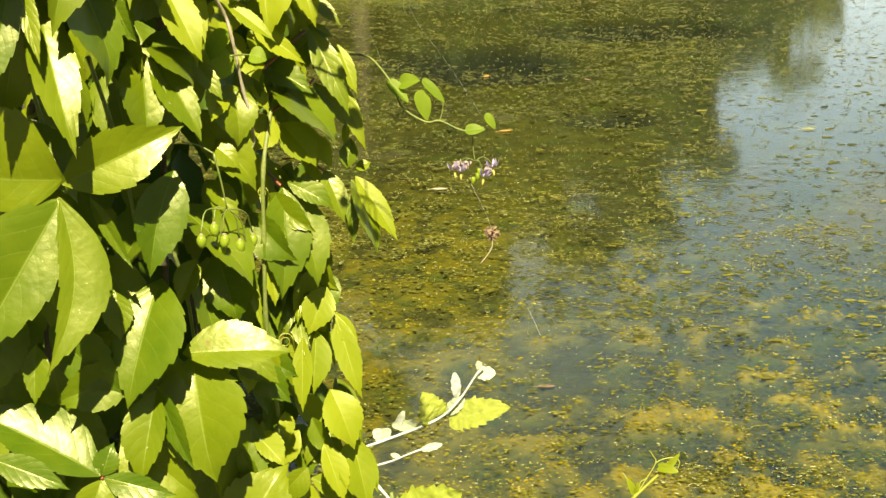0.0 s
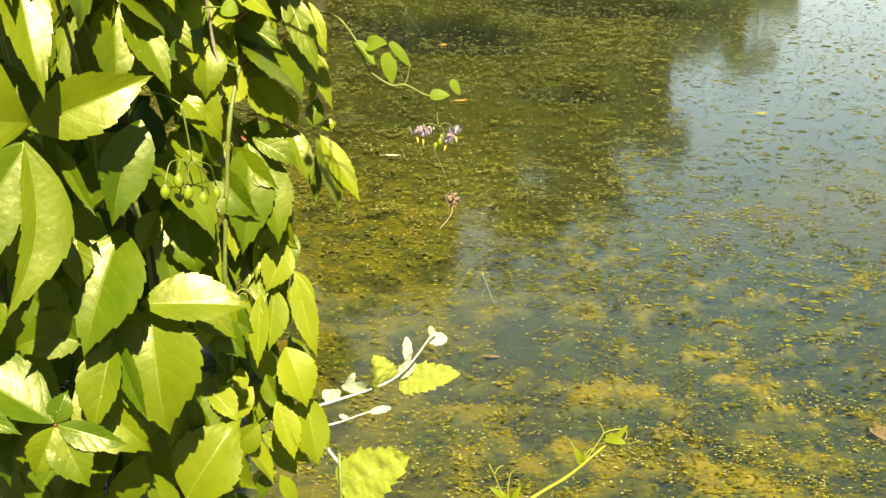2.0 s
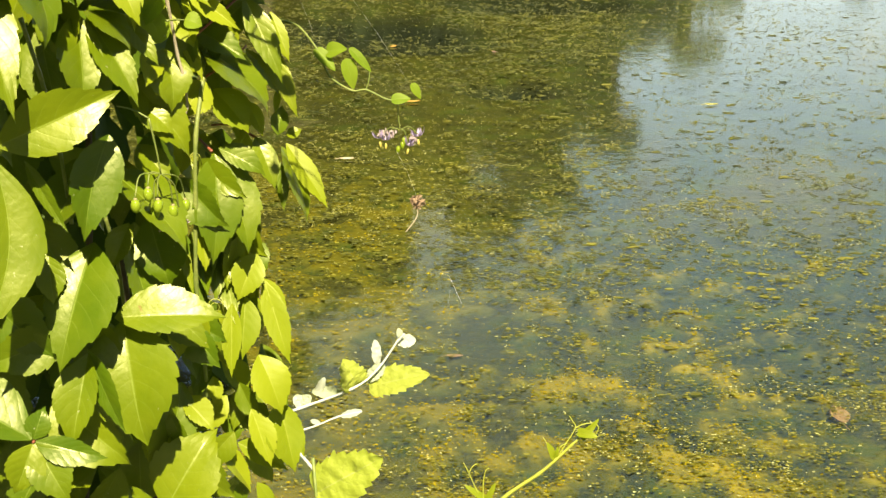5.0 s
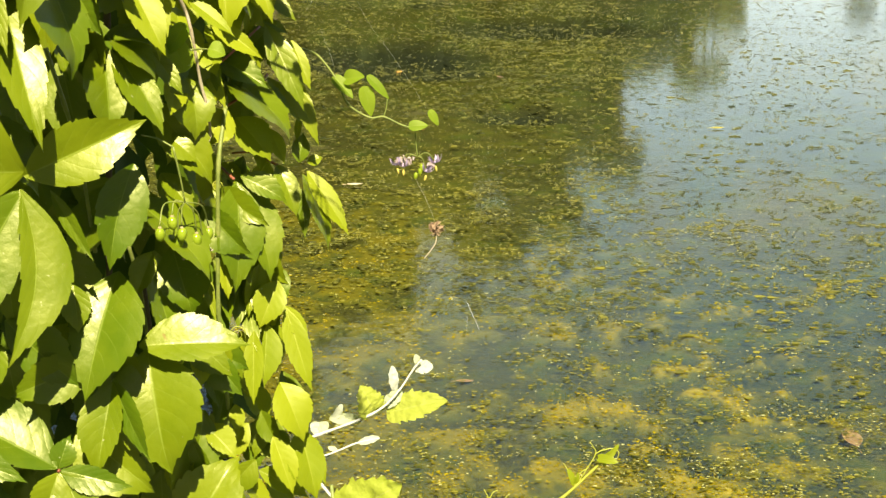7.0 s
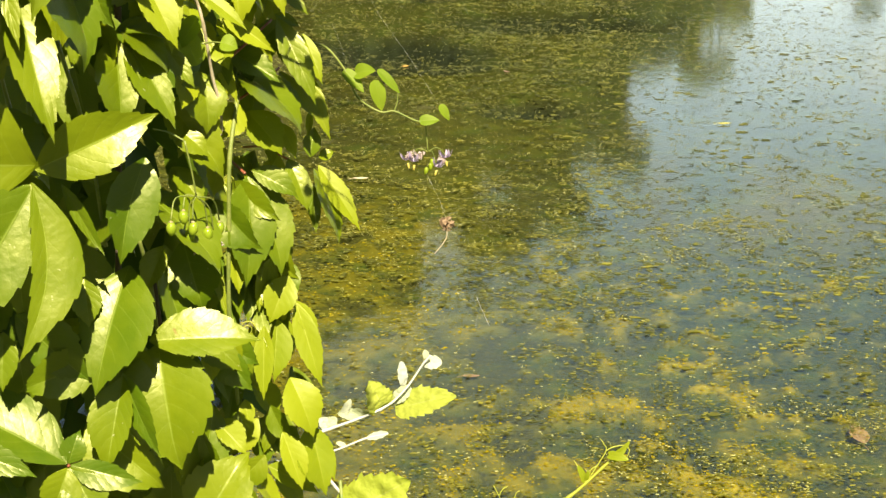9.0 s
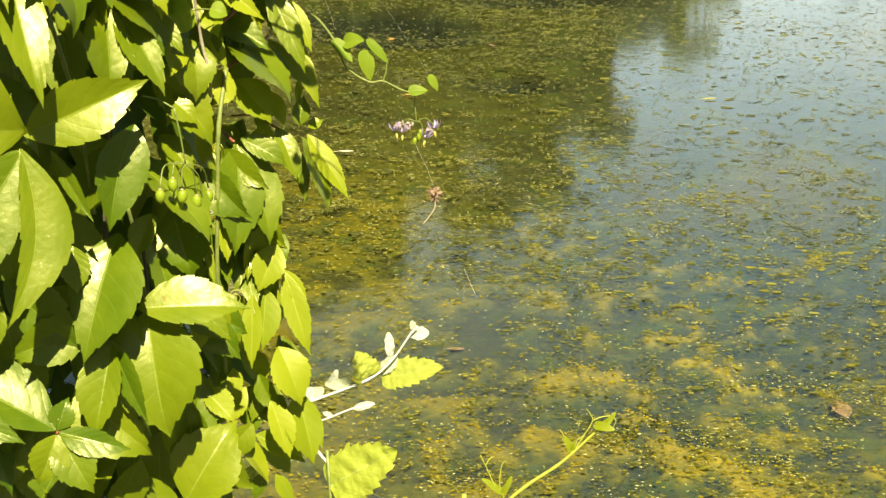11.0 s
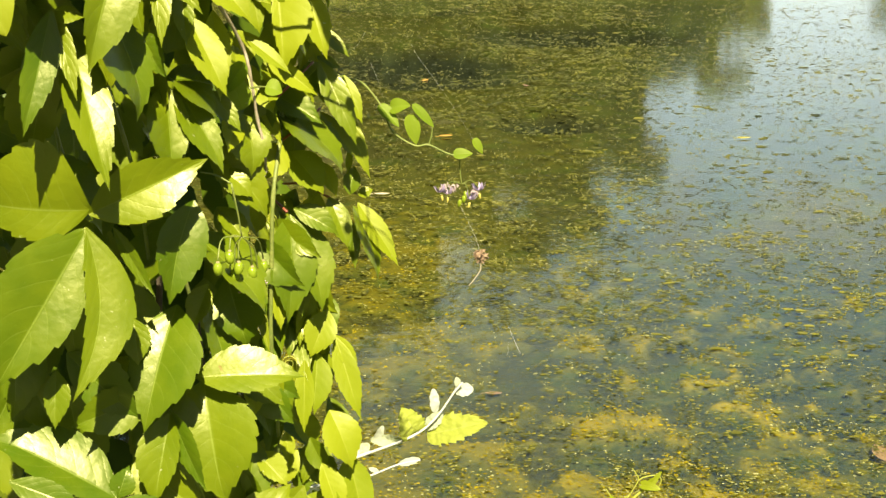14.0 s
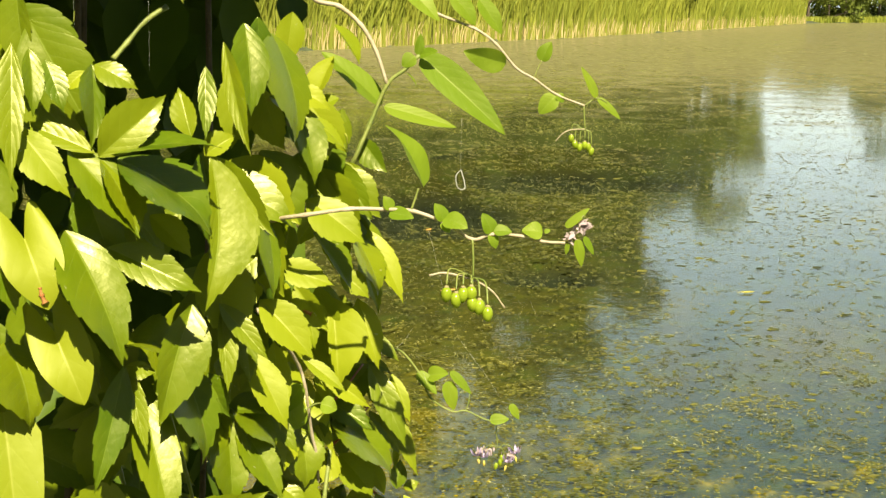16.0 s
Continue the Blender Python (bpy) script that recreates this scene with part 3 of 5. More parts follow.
def drift(x, y, seed=31):
    """How thickly the weed drifts together: broad rafts broken into small clumps, thin over the few pools that imitate
    dark reflections.
    """
    broad = cloudy(x * 0.7, y, 0.45, seed, 3)
    clump = 0.5 * cloudy(x, y * 0.85, 6.5, seed + 50, 3) + 0.5 * cloudy(x, y * 0.8, 17.0, seed + 70, 2)
    keep = np.clip((clump + 0.6 * (broad - 0.5) - 0.46) * 8, 0.04, 1)
    for qx, qy, rx, ry in DARK_REFLECTIONS:
        keep = keep * (1 - 0.93 * np.clip(1.5 - 1.3 * np.hypot((x - qx) / rx, (y - qy) / ry), 0, 1))
    return keep


def open_water(x, y):
    """Thins the weed towards the open water, where the surface mirrors sky."""
    return np.where(x > 0.16 * y + 0.2, np.clip(1.3 - 0.07 * y, 0.55, 0.9), 1.0)


def scattered(x, y):
    """Where the surface mirrors sky the rafts break up into single scraps."""
    side = np.clip((x - 0.14 * y) / 0.8, 0, 1) * np.clip((y - 7.0) / 3.0, 0, 1)
    return drift(x, y) * (1 - 0.72 * side) + 0.13 * side


def tufts(x, y):
    """Ochre algae clouds, where the tufts reach the surface."""
    return np.clip((weed_height(x, y) + 0.017) * 160, 0, 1) * np.clip((6.8 - y) / 2.2, 0.12, 1) * (1 - 0.65 * np.clip((0.12 * y - 0.1 - x) / 0.5, 0, 1))


def near_tufts(x, y):
    """Close to the bank the weed gathers on the algae tufts and leaves the pools between them clear."""
    near = np.clip((6.5 - y) / 2.0, 0, 1)
    return 1 - near * (1 - np.clip(0.66 + 1.0 * tufts(x, y), 0, 1))


flakes("ochre_algae", 120000, 2.8, 9, 0.0036, OCHRE, "ochre-yellow filament algae just under the surface", tufts, 3, -0.006, 0.0025, 0.5, 0.5, 5)
flakes("floating_weed", 400000, 3.0, 40, 0.0047, WEED, "olive scraps of weed floating on the pond", lambda x, y: scattered(x, y) * open_water(x, y) * near_tufts(x, y), 1, grow=0.55)
flakes("weed_raft", 150000, 4.6, 17, 0.0072, WEED_RAFT, "dense rafts of olive weed under the trees' reflection", lambda x, y: np.clip(drift(x, y, 12) * 1.2, 0.03, 1) * np.clip((0.17 * y + 0.25 - x) / 0.5, 0, 1), 8, grow=0.7)
flakes("olive_specks", 60000, 2.7, 7, 0.0040, WEED, "small dark olive weed specks between the algae", lambda x, y: np.clip((cloudy(x, y, 9.0, 77, 3) - 0.46) * 6, 0.05, 1) * near_tufts(x, y), 11, grow=0.7, sides=6)
flakes("weed_scraps", 14000, 3.6, 22, 0.0100, WEED, "larger single olive weed scraps on the open water", lambda x, y: np.clip((cloudy(x, y * 0.8, 3.2, 63, 3) - 0.40) * 3.0, 0.06, 0.7) * np.clip((x - 0.10 * y) / 0.5, 0, 1) * np.clip((17 - y) / 8, 0.2, 1), 15, grow=0.75, dome=0.15, sides=6)
flakes("duckweed", 130000, 2.9, 26, 0.0030, WEED_PALE, "pale yellow-green duckweed specks on the pond", lambda x, y: np.clip(drift(x, y) * 0.8 + 0.06, 0, 1) * open_water(x, y) * near_tufts(x, y) ** 1.5, 2, grow=0.45)
flakes("algae_scum", 16000, 15, 60, 0.022, SCUM, "yellowish algae scum over the far water", lambda x, y: np.clip((cloudy(x * 0.35, y, 0.5, 91, 4) - 0.5) * 5 + np.clip((y - 21) / 9, -0.6, 0.75), 0.0, 1), 7, grow=1.1, dome=0.02)
FLOATING = [("fallen_leaf", (0.225, 8.156), 0.10, 0.4, 0, "orange fallen leaf floating on the pond"),
            ("fallen_leaf", (0.117, 10.40), 0.10, 1.2, 0, "curled orange fallen leaf floating on the pond"),
            ("fallen_leaf", (0.879, 10.20), 0.08, 2.0, 3, "pinkish fallen leaf floating on the pond"),
            ("fallen_leaf", (-0.135, 6.61), 0.085, 0.1, 1, "cream fallen leaf floating on the pond"),
            ("fallen_leaf", (2.072, 8.18), 0.10, 0.2, 2, "yellow fallen leaf floating on the pond"),
            ("fallen_leaf", (1.367, 3.486), 0.14, 1.45, 4, "brownish pink fallen leaf lying flat on the pond"),
            ("fallen_leaf", (0.277, 3.95), 0.06, 0.0, 3, "red-brown fallen leaf just under the water")]
for name, (fx, fy), size, turn, tone, label in FLOATING:
    verts, faces = [], []
    for i in range(9):
        v = i / 8
        w = 0.20 * math.sin(math.pi * min(1, v * 1.02)) ** 0.8
        for s in (-1, 0, 1):
            verts.append(Vector((s * w * size, (v - 0.5) * size, size * (0.04 + 0.25 * abs(s) * w + 0.10 * (v - 0.5) ** 2 * 4 * 0.6))))
    for i in range(8):
        for s in range(2):
            a = i * 3 + s
            faces.append((a, a + 1, a + 4, a + 3))
    tube(verts, faces, [Vector((0, -0.5 * size, size * 0.06)), Vector((0.02 * size, -0.62 * size, size * 0.07)), Vector((0.05 * size, -0.72 * size, size * 0.06))], size * 0.012, size * 0.01, 5)
    ob = tagged(new(name, mesh_of(name, verts, faces, FALLEN[tone])), label, "leaf", "fallen leaves")
    ob.matrix_world = pose(fx, fy, -0.013 if "under" in label or "flat" in label else 0.001, 0, 0, math.degrees(turn) - 90)


# ---- far bank ----
def blades(name, count, line, depth, tall, wide, mat, label, seed):
    """Upright narrow blades along a shoreline, in one mesh."""
    rng = np.random.default_rng(seed)
    pts = np.array(line, float)
    seg = np.hypot(*np.diff(pts, axis=0).T)
    cum = np.concatenate([[0], np.cumsum(seg)])
    near = np.hypot(pts[:, 0], pts[:, 1])
    weight = np.interp(np.linspace(0, cum[-1], 400), cum, 1 / near ** 0.7)
    table = np.cumsum(weight) / weight.sum()
    s = np.interp(rng.random(count), table, np.linspace(0, cum[-1], 400))
    x, y = np.interp(s, cum, pts[:, 0]), np.interp(s, cum, pts[:, 1])
    k = np.clip(np.searchsorted(cum, s) - 1, 0, len(seg) - 1)
    nx, ny = -(pts[k + 1, 1] - pts[k, 1]) / seg[k], (pts[k + 1, 0] - pts[k, 0]) / seg[k]
    off = rng.random(count) ** 1.3 * depth + 0.5 * (cloudy(s, s * 0, 0.35, 8) - 0.5)
    x, y = x + nx * off, y + ny * off
    h = tall * (0.6 + 0.5 * rng.random(count)) * (0.85 + 0.3 * cloudy(x, y, 0.3, 21))
    w = wide * (0.6 + 0.8 * rng.random(count))
    a = rng.random(count) * math.pi
    lean = rng.normal(0, 0.16, (count, 2))
    rows = []
    for q, ww in ((0, 1), (0.4, 1), (0.75, 0.7), (1, 0.08)):
        cx, cy = x + lean[:, 0] * h * q * q, y + lean[:, 1] * h * q * q
        for sgn in (-1, 1):
            rows.append(np.stack([cx + sgn * w * ww * np.cos(a), cy + sgn * w * ww * np.sin(a) * 0.5, h * q - 0.05 + 0 * x], 1))
    verts = np.stack(rows, 1).reshape(-1, 3)
    base = np.arange(count)[:, None] * 8
    faces = np.concatenate([np.concatenate([base + 2 * q, base + 2 * q + 1, base + 2 * q + 3, base + 2 * q + 2], 1) for q in range(3)])
    me = bpy.data.meshes.new(name)
    me.from_pydata(verts.tolist(), [], faces.tolist())
    me.materials.append(mat)
    me.update()
    return tagged(new(name, me), label, "reeds", kind="stuff")


FAR_SHORE = [(42, 146), (17.5, 91), (8, 70), (2, 59), (-3.5, 47.5), (-12, 42), (-22, 36)][::-1]
blades("reed_bed", 64000, FAR_SHORE, 7.0, 3.1, 0.028, REED, "tall sunlit green reeds along the far shore", 4)
blades("dry_reeds", 9000, FAR_SHORE, 0.9, 1.0, 0.02, STRAW, "dry straw-coloured reed stalks at the waterline", 6)
blades("far_reed_bed", 5000, [(62, 172), (42, 148)][::-1], 6.0, 0.8, 0.06, REED, "low distant grass at the end of the pond", 9)


def tree(name, place, tall, spread, seed, label, leaves=3600, low=0.25, foliage=TREE_LEAF):
    """A tapered trunk with limbs, and a crown of many small leaf sprays in uneven lobes with gaps."""
    rnd = random.Random(seed)
    rng = np.random.default_rng(seed)
    t = thing(name, place, label, "tree", "trees on the far shore")
    root = Vector(place)
    verts, faces = [], []
    top = root + Vector((rnd.uniform(-0.6, 0.6), rnd.uniform(-0.6, 0.6), tall * 0.8))
    tube(verts, faces, spline([root - Vector((0, 0, 0.3)), root.lerp(top, 0.4) + Vector((0.3, 0, 0)), top], 6), tall * 0.022, tall * 0.004, 9)
    lobes = []
    for k in range(11):
        f = rnd.uniform(low, 0.9)
        ang = rnd.uniform(0, 6.28)
        start = root.lerp(top, f * 0.8)
        out = spread * (1.05 - 0.6 * f) * rnd.uniform(0.5, 1.0)
        end = start + Vector((math.cos(ang) * out, math.sin(ang) * out, tall * rnd.uniform(0.06, 0.16)))
        tube(verts, faces, spline([start, start.lerp(end, 0.5) + Vector((0, 0, 0.03 * tall)), end], 4), tall * 0.007, tall * 0.002, 6)
        lobes.append((end, spread * rnd.uniform(0.28, 0.5)))
    lobes.append((top + Vector((0, 0, tall * 0.08)), spread * 0.42))
    part("trunk", mesh_of("trunk", verts, faces, BARK_DARK), t)
    n = leaves
    pick = rng.integers(0, len(lobes), n)
    c = np.array([tuple(l[0]) for l in lobes])[pick]
    r = np.array([l[1] for l in lobes])[pick]
    d = rng.normal(size=(n, 3))
    d /= np.linalg.norm(d, axis=1)[:, None]
    p = c + d * (r * (0.45 + 0.6 * rng.random(n)))[:, None] * np.array([1, 1, 0.8])
    a = rng.normal(size=(n, 3))
    a /= np.linalg.norm(a, axis=1)[:, None]
    b = np.cross(a, d + 0.3 * rng.normal(size=(n, 3)))
    b /= np.linalg.norm(b, axis=1)[:, None] + 1e-9
    s = (0.026 * tall * (0.6 + 0.8 * rng.random(n)))[:, None]
    quads = np.stack([p - a * s, p + b * s * 0.5, p + a * s, p - b * s * 0.5], 1).reshape(-1, 3)
    i = np.arange(n)[:, None] * 4
    me = bpy.data.meshes.new("crown")
    me.from_pydata(quads.tolist(), [], np.concatenate([i, i + 1, i + 2, i + 3], 1).tolist())
    me.materials.append(foliage)
    me.update()
    part("crown", me, t)
    return t


big_tree = tree("broadleaf_tree", (-6, 63, 0.2), 19.5, 5.5, 3, "tall dense broadleaf tree, on the far shore and unseen beside the bank", 7500, 0.02)
mid_tree = tree("broadleaf_tree", (9.5, 85.8, 0.2), 18.5, 5.0, 8, "broad leafy tree behind the far reeds", 6500, 0.02)
tall_tree = tree("poplar_tree", (6.9, 81.8, 0.2), 24, 5.5, 21, "tall leafy tree towering behind the far reeds", 7500, 0.03)
for tx, ty, turn in ((11.5, 89.8, 80), (18.1, 108, 170), (-1, 76, 260)):
    copy_thing(tall_tree, pose(tx, ty, 0.2, 0, 0, turn))
for tx, ty, turn in ((-5, 57, 40), (-10, 53, 130), (-16, 49, 220), (-0.5, 71, 310), (-23, 45, 10)):
    copy_thing(tall_tree, pose(tx, ty, 0.2, 0, 0, turn))
low_tree = tree("willow_bush", (58, 186, 0.2), 8.5, 4.5, 31, "low rounded willow at the end of the pond", 2500, 0.02, WILLOW_LEAF)
for tx, ty, turn in ((66, 188, 60), (74, 190, 140), (50, 180, 220), (42, 166, 300), (36, 152, 30), (45, 156, 80), (48.5, 160, 10), (52, 164.5, 130), (55.5, 169, 240), (59, 173.5, 40), (63, 177, 160), (47, 163, 200), (50.5, 168, 90), (54, 172, 310), (57.5, 178, 20), (61, 181, 140)):
    copy_thing(low_tree, pose(tx, ty, 0.2, 0, 0, turn))
slim_tree = tree("slender_tree", (35.4, 147.5, 0.2), 22.5, 4.2, 12, "slender pale tree behind the far reeds", 6500, 0.04, WILLOW_LEAF)
for tx, ty, turn in ((-14, 58, 40), (-23, 54, 100), (-2, 69, 200), (-10, 68, 300), (-33, 51, 20), (2.5, 76, 130), (-19, 64, 250), (-28, 60, 10), (-43, 47, 70)):
    copy_thing(big_tree, pose(tx, ty, 0.2, 0, 0, turn))
for tx, ty, turn in ((15.7, 96.7, 60), (4.5, 82, 200), (12.5, 91.7, 290), (-6, 75, 150), (23.4, 125.5, 20), (28.6, 134, 120), (63, 180, 80), (69, 183, 160), (84, 196, 10), (96, 190, 100), (106, 178, 200), (116, 160, 70)):
    copy_thing(mid_tree, pose(tx, ty, 0.2, 0, 0, turn))
for tx, ty, turn in ((31.8, 141, 90), (33.8, 145, 200)):
    copy_thing(slim_tree, pose(tx, ty, 0.2, 0, 0, turn))

# unseen woods added behind and beside the bank to block skylight
for tx, ty, turn in ((-14, -20, 30), (-6, -24, 100), (3, -25, 210), (12, -23, 320), (-21, -12, 80), (-22, 2, 140), (21, -19, 60), (-8, -5, 250), (-9.5, 3, 15), (14.5, -7, 190), (18, 1, 330)):
    copy_thing(big_tree, pose(tx, ty, 0.3, 0, 0, turn))


def haze_bank():
    """Thin sunlit cloud over the far end of the pond, kilometres away, added to brighten the water's reflections."""
    verts, faces = [], []
    rows, cols = 14, 48
    for i in range(rows + 1):
        up = radians(-0.5 + 34 * i / rows)
        for j in range(cols + 1):
            az = radians(-70 + 170 * j / cols)
            verts.append(Vector((math.sin(az) * math.cos(up), math.cos(az) * math.cos(up), math.sin(up))) * 2200)
    for i in range(rows):
        for j in range(cols):
            a = i * (cols + 1) + j
            faces.append((a, a + 1, a + cols + 2, a + cols + 1))
    return tagged(new("backdrop", mesh_of("haze_bank", verts, faces, HAZE)), "shell of haze and cloud, coloured to brighten the mirrored sky", "sky", kind="structure")


haze_bank()

# ---- the vine-hung bank beside the camera ----
trunk = thing("dead_tree_stump", (-0.82, 1.55, 0.05), "dark old tree trunk hidden under a curtain of creeper", "tree trunk")
verts, faces = [], []
line = spline([(-0.82, 1.55, -0.1), (-0.80, 1.53, 0.7), (-0.78, 1.57, 1.4), (-0.80, 1.60, 2.5)], 8)
tube(verts, faces, line, 0.20, 0.13, 18)
for i, v in enumerate(verts):
    verts[i] = v + Vector((noise.noise(v * 9), noise.noise(v * 9 + Vector((5, 0, 0))), 0)) * 0.02
tube(verts, faces, spline([(-0.78, 1.57, 1.9), (-0.62, 1.45, 2.2), (-0.36, 1.32, 2.42), (-0.10, 1.2, 2.55)], 6), 0.06, 0.03, 10)
part("trunk", mesh_of("trunk", verts, faces, BARK_DARK), trunk)

creeper = thing("virginia_creeper", (-0.42, 1.2, 0.1), "dense hanging curtain of sunlit five-leaved green creeper", "climbing plant")
nightshade = thing("bittersweet_nightshade", (-0.2, 1.25, 0.1), "nightshade vine with green berries and violet flowers climbing through the creeper", "climbing plant")
poplar = thing("white_poplar_shoot", (-0.30, 1.45, 0.25), "white-felted poplar shoot with crinkled pale leaves", "shoot")
maple = thing("broad_leaved_shoot", (0.08, 1.40, 0.05), "young yellow-green shoot with a broad toothed leaf", "shoot")
cucumber = thing("climbing_shoot", (0.12, 1.25, 0.05), "yellow-green climbing shoot with curled tendrils", "shoot")
web = thing("spider_threads", (0.0, 1.2, 1.4), "loose glinting spider threads strung between the vines", "spider web")
for ob, line in ((creeper, [(-0.42, 1.3, 0.1), (-0.40, 1.3, 0.8), (-0.38, 1.3, 1.5), (-0.36, 1.3, 2.2)]), (creeper, [(-0.40, 1.3, 0.1), (-0.30, 1.32, 0.7), (-0.25, 1.32, 1.5), (-0.25, 1.32, 2.25)]),
                 (nightshade, [(-0.2, 1.25, 0.1), (-0.2, 1.24, 0.5), (-0.19, 1.22, 0.9), (-0.2, 1.15, 1.2)])):
    stem(ob, line, 0.0045, 0.003, BARK_DARK)
stem(maple, [(0.02, 1.40, 0.05), (-0.01, 1.41, 0.5), (-0.035, 1.42, 0.85)], 0.002, 0.0018, GREEN_STEM)
stem(cucumber, [(0.12, 1.25, 0.05), (0.11, 1.25, 0.5), (0.12, 1.25, 0.88)], 0.0025, 0.0022, YELLOW_STEM)

# creeper leaves, one by one
# palmate leaf with a red stalk, beside the camera
leaf_big = petiole(creeper, [(-0.241, 0.905, 1.345), (-0.244, 0.950, 1.340), (-0.247, 0.995, 1.322)])
leaf(leaf_big, "creeper", (-0.236, 0.904, 1.348), (-0.148, 0.927, 1.387), 0.045, -27, 27, 0.10, 0.00, 0.5)
leaf(leaf_big, "creeper", (-0.234, 0.905, 1.351), (-0.323, 0.899, 1.360), 0.078, 40, 13, 0.14, 0.00, 0.3)
leaf(leaf_big, "creeper", (-0.238, 0.906, 1.336), (-0.305, 0.859, 1.220), 0.067, 20, 20, 0.07, 0.00, 0.4)
leaf(leaf_big, "creeper", (-0.238, 0.900, 1.339), (-0.245, 0.856, 1.214), 0.038, 17, 17, 0.07, -0.40, 0.7)
leaf(leaf_big, "creeper", (-0.225, 0.935, 1.330), (-0.192, 0.920, 1.278), 0.014, -40, 20, 0.10, 0.00, 0.6)
# leaves hanging above and beside it
leaf(creeper, "creeper", (-0.241, 0.898, 1.487), (-0.206, 0.847, 1.378), 0.035, 17, 17, 0.14, 0.08, 0.5)
leaf(creeper, "creeper", (-0.218, 0.915, 1.501), (-0.187, 0.891, 1.423), 0.056, 40, 24, 0.10, 0.00, 0.3)
leaf(creeper, "creeper", (-0.184, 0.954, 1.439), (-0.177, 0.931, 1.369), 0.038, 24, 24, 0.07, 0.00, 0.4)
leaf(creeper, "creeper", (-0.178, 0.965, 1.436), (-0.137, 0.946, 1.371), 0.031, 20, 20, 0.07, 0.00, 0.4)
leaf(creeper, "creeper", (-0.182, 0.967, 1.443), (-0.144, 0.961, 1.412), 0.046, 40, 24, 0.10, 0.00, 0.3)
leaf(creeper, "creeper", (-0.185, 0.962, 1.441), (-0.147, 0.965, 1.437), 0.032, 40, 17, 0.10, 0.00, 0.7)
leaf(creeper, "creeper", (-0.194, 0.927, 1.482), (-0.177, 0.917, 1.450), 0.023, -40, 20, 0.14, 0.00, 0.6)
leaf(creeper, "creeper", (-0.163, 0.986, 1.482), (-0.148, 0.972, 1.438), 0.027, 40, 20, 0.14, 0.00, 0.3)
leaf(creeper, "sun", (-0.149, 0.982, 1.493), (-0.142, 0.960, 1.425), 0.022, 6, 20, 0.10, 0.00, 0.5)
leaf(creeper, "creeper", (-0.167, 0.967, 1.344), (-0.184, 0.938, 1.265), 0.042, 24, 24, 0.07, 0.11, 0.5)
leaf(creeper, "creeper", (-0.186, 0.980, 1.252), (-0.208, 0.931, 1.159), 0.061, -17, 17, 0.10, 0.00, 0.6)
leaf(creeper, "creeper", (-0.174, 0.987, 1.185), (-0.082, 0.996, 1.184), 0.042, 6, 17, 0.10, 0.00, 0.6)
leaf(creeper, "creeper", (-0.170, 1.005, 1.176), (-0.151, 0.972, 1.075), 0.083, -15, 15, 0.10, 0.00, 0.5)
leaf(creeper, "creeper", (-0.205, 0.955, 1.184), (-0.270, 0.940, 1.159), 0.039, 24, 24, 0.10, 0.00, 0.5)
leaf(creeper, "creeper", (-0.193, 0.969, 1.160), (-0.205, 0.942, 1.087), 0.035, -6, 24, 0.10, 0.00, 0.4)
leaf(creeper, "creeper", (-0.194, 0.971, 1.163), (-0.163, 0.951, 1.097), 0.023, -40, 20, 0.10, 0.00, 0.6)
leaf(creeper, "creeper", (-0.218, 0.959, 1.247), (-0.213, 0.947, 1.210), 0.024, 0, 20, 0.07, 0.00, 0.5)
leaf(creeper, "sun", (-0.210, 0.961, 1.205), (-0.245, 0.959, 1.208), 0.013, 0, 17, 0.10, 0.00, 0.5)
leaf(creeper, "creeper", (-0.272, 0.918, 1.217), (-0.272, 0.903, 1.173), 0.021, -6, 17, 0.07, 0.00, 0.6)
leaf(creeper, "creeper", (-0.294, 0.917, 1.313), (-0.277, 0.908, 1.283), 0.026, 6, 20, 0.10, 0.00, 0.5)
leaf(creeper, "creeper", (-0.137, 1.090, 1.085), (-0.158, 1.055, 0.991), 0.050, 24, 24, 0.14, 0.00, 0.4)
leaf(creeper, "creeper", (-0.148, 1.040, 0.981), (-0.105, 1.069, 1.050), 0.065, 6, 20, 0.10, 0.00, 0.5)
leaf(creeper, "creeper", (-0.155, 1.060, 1.251), (-0.136, 1.041, 1.192), 0.049, -17, 17, 0.07, 0.00, 0.6)
leaf(creeper, "creeper", (-0.168, 1.038, 1.252), (-0.182, 1.023, 1.215), 0.022, 0, 17, 0.07, 0.00, 0.4)
leaf(creeper, "creeper", (-0.163, 1.066, 1.314), (-0.134, 1.056, 1.280), 0.029, 6, 24, 0.10, 0.00, 0.4)
leaf(creeper, "creeper", (-0.137, 1.081, 1.249), (-0.118, 1.058, 1.178), 0.011, -6, 20, 0.10, 0.00, 0.5)
leaf(creeper, "creeper", (-0.154, 1.043, 1.352), (-0.127, 1.038, 1.329), 0.024, 6, 20, 0.14, 0.00, 0.4)
leaf(creeper, "creeper", (-0.137, 1.057, 1.398), (-0.127, 1.040, 1.348), 0.043, 20, 20, 0.14, 0.00, 0.4)
leaf(creeper, "creeper", (-0.157, 1.009, 1.426), (-0.131, 1.001, 1.393), 0.016, 0, 17, 0.07, 0.00, 0.5)
leaf(creeper, "sun", (-0.131, 1.040, 1.465), (-0.092, 1.034, 1.435), 0.014, 6, 17, 0.07, 0.00, 0.5)
leaf(creeper, "sun", (-0.121, 1.074, 1.440), (-0.106, 1.066, 1.415), 0.017, 6, 20, 0.14, 0.00, 0.5)
leaf(creeper, "sun", (-0.124, 1.081, 1.413), (-0.105, 1.068, 1.369), 0.013, -6, 17, 0.10, 0.00, 0.4)
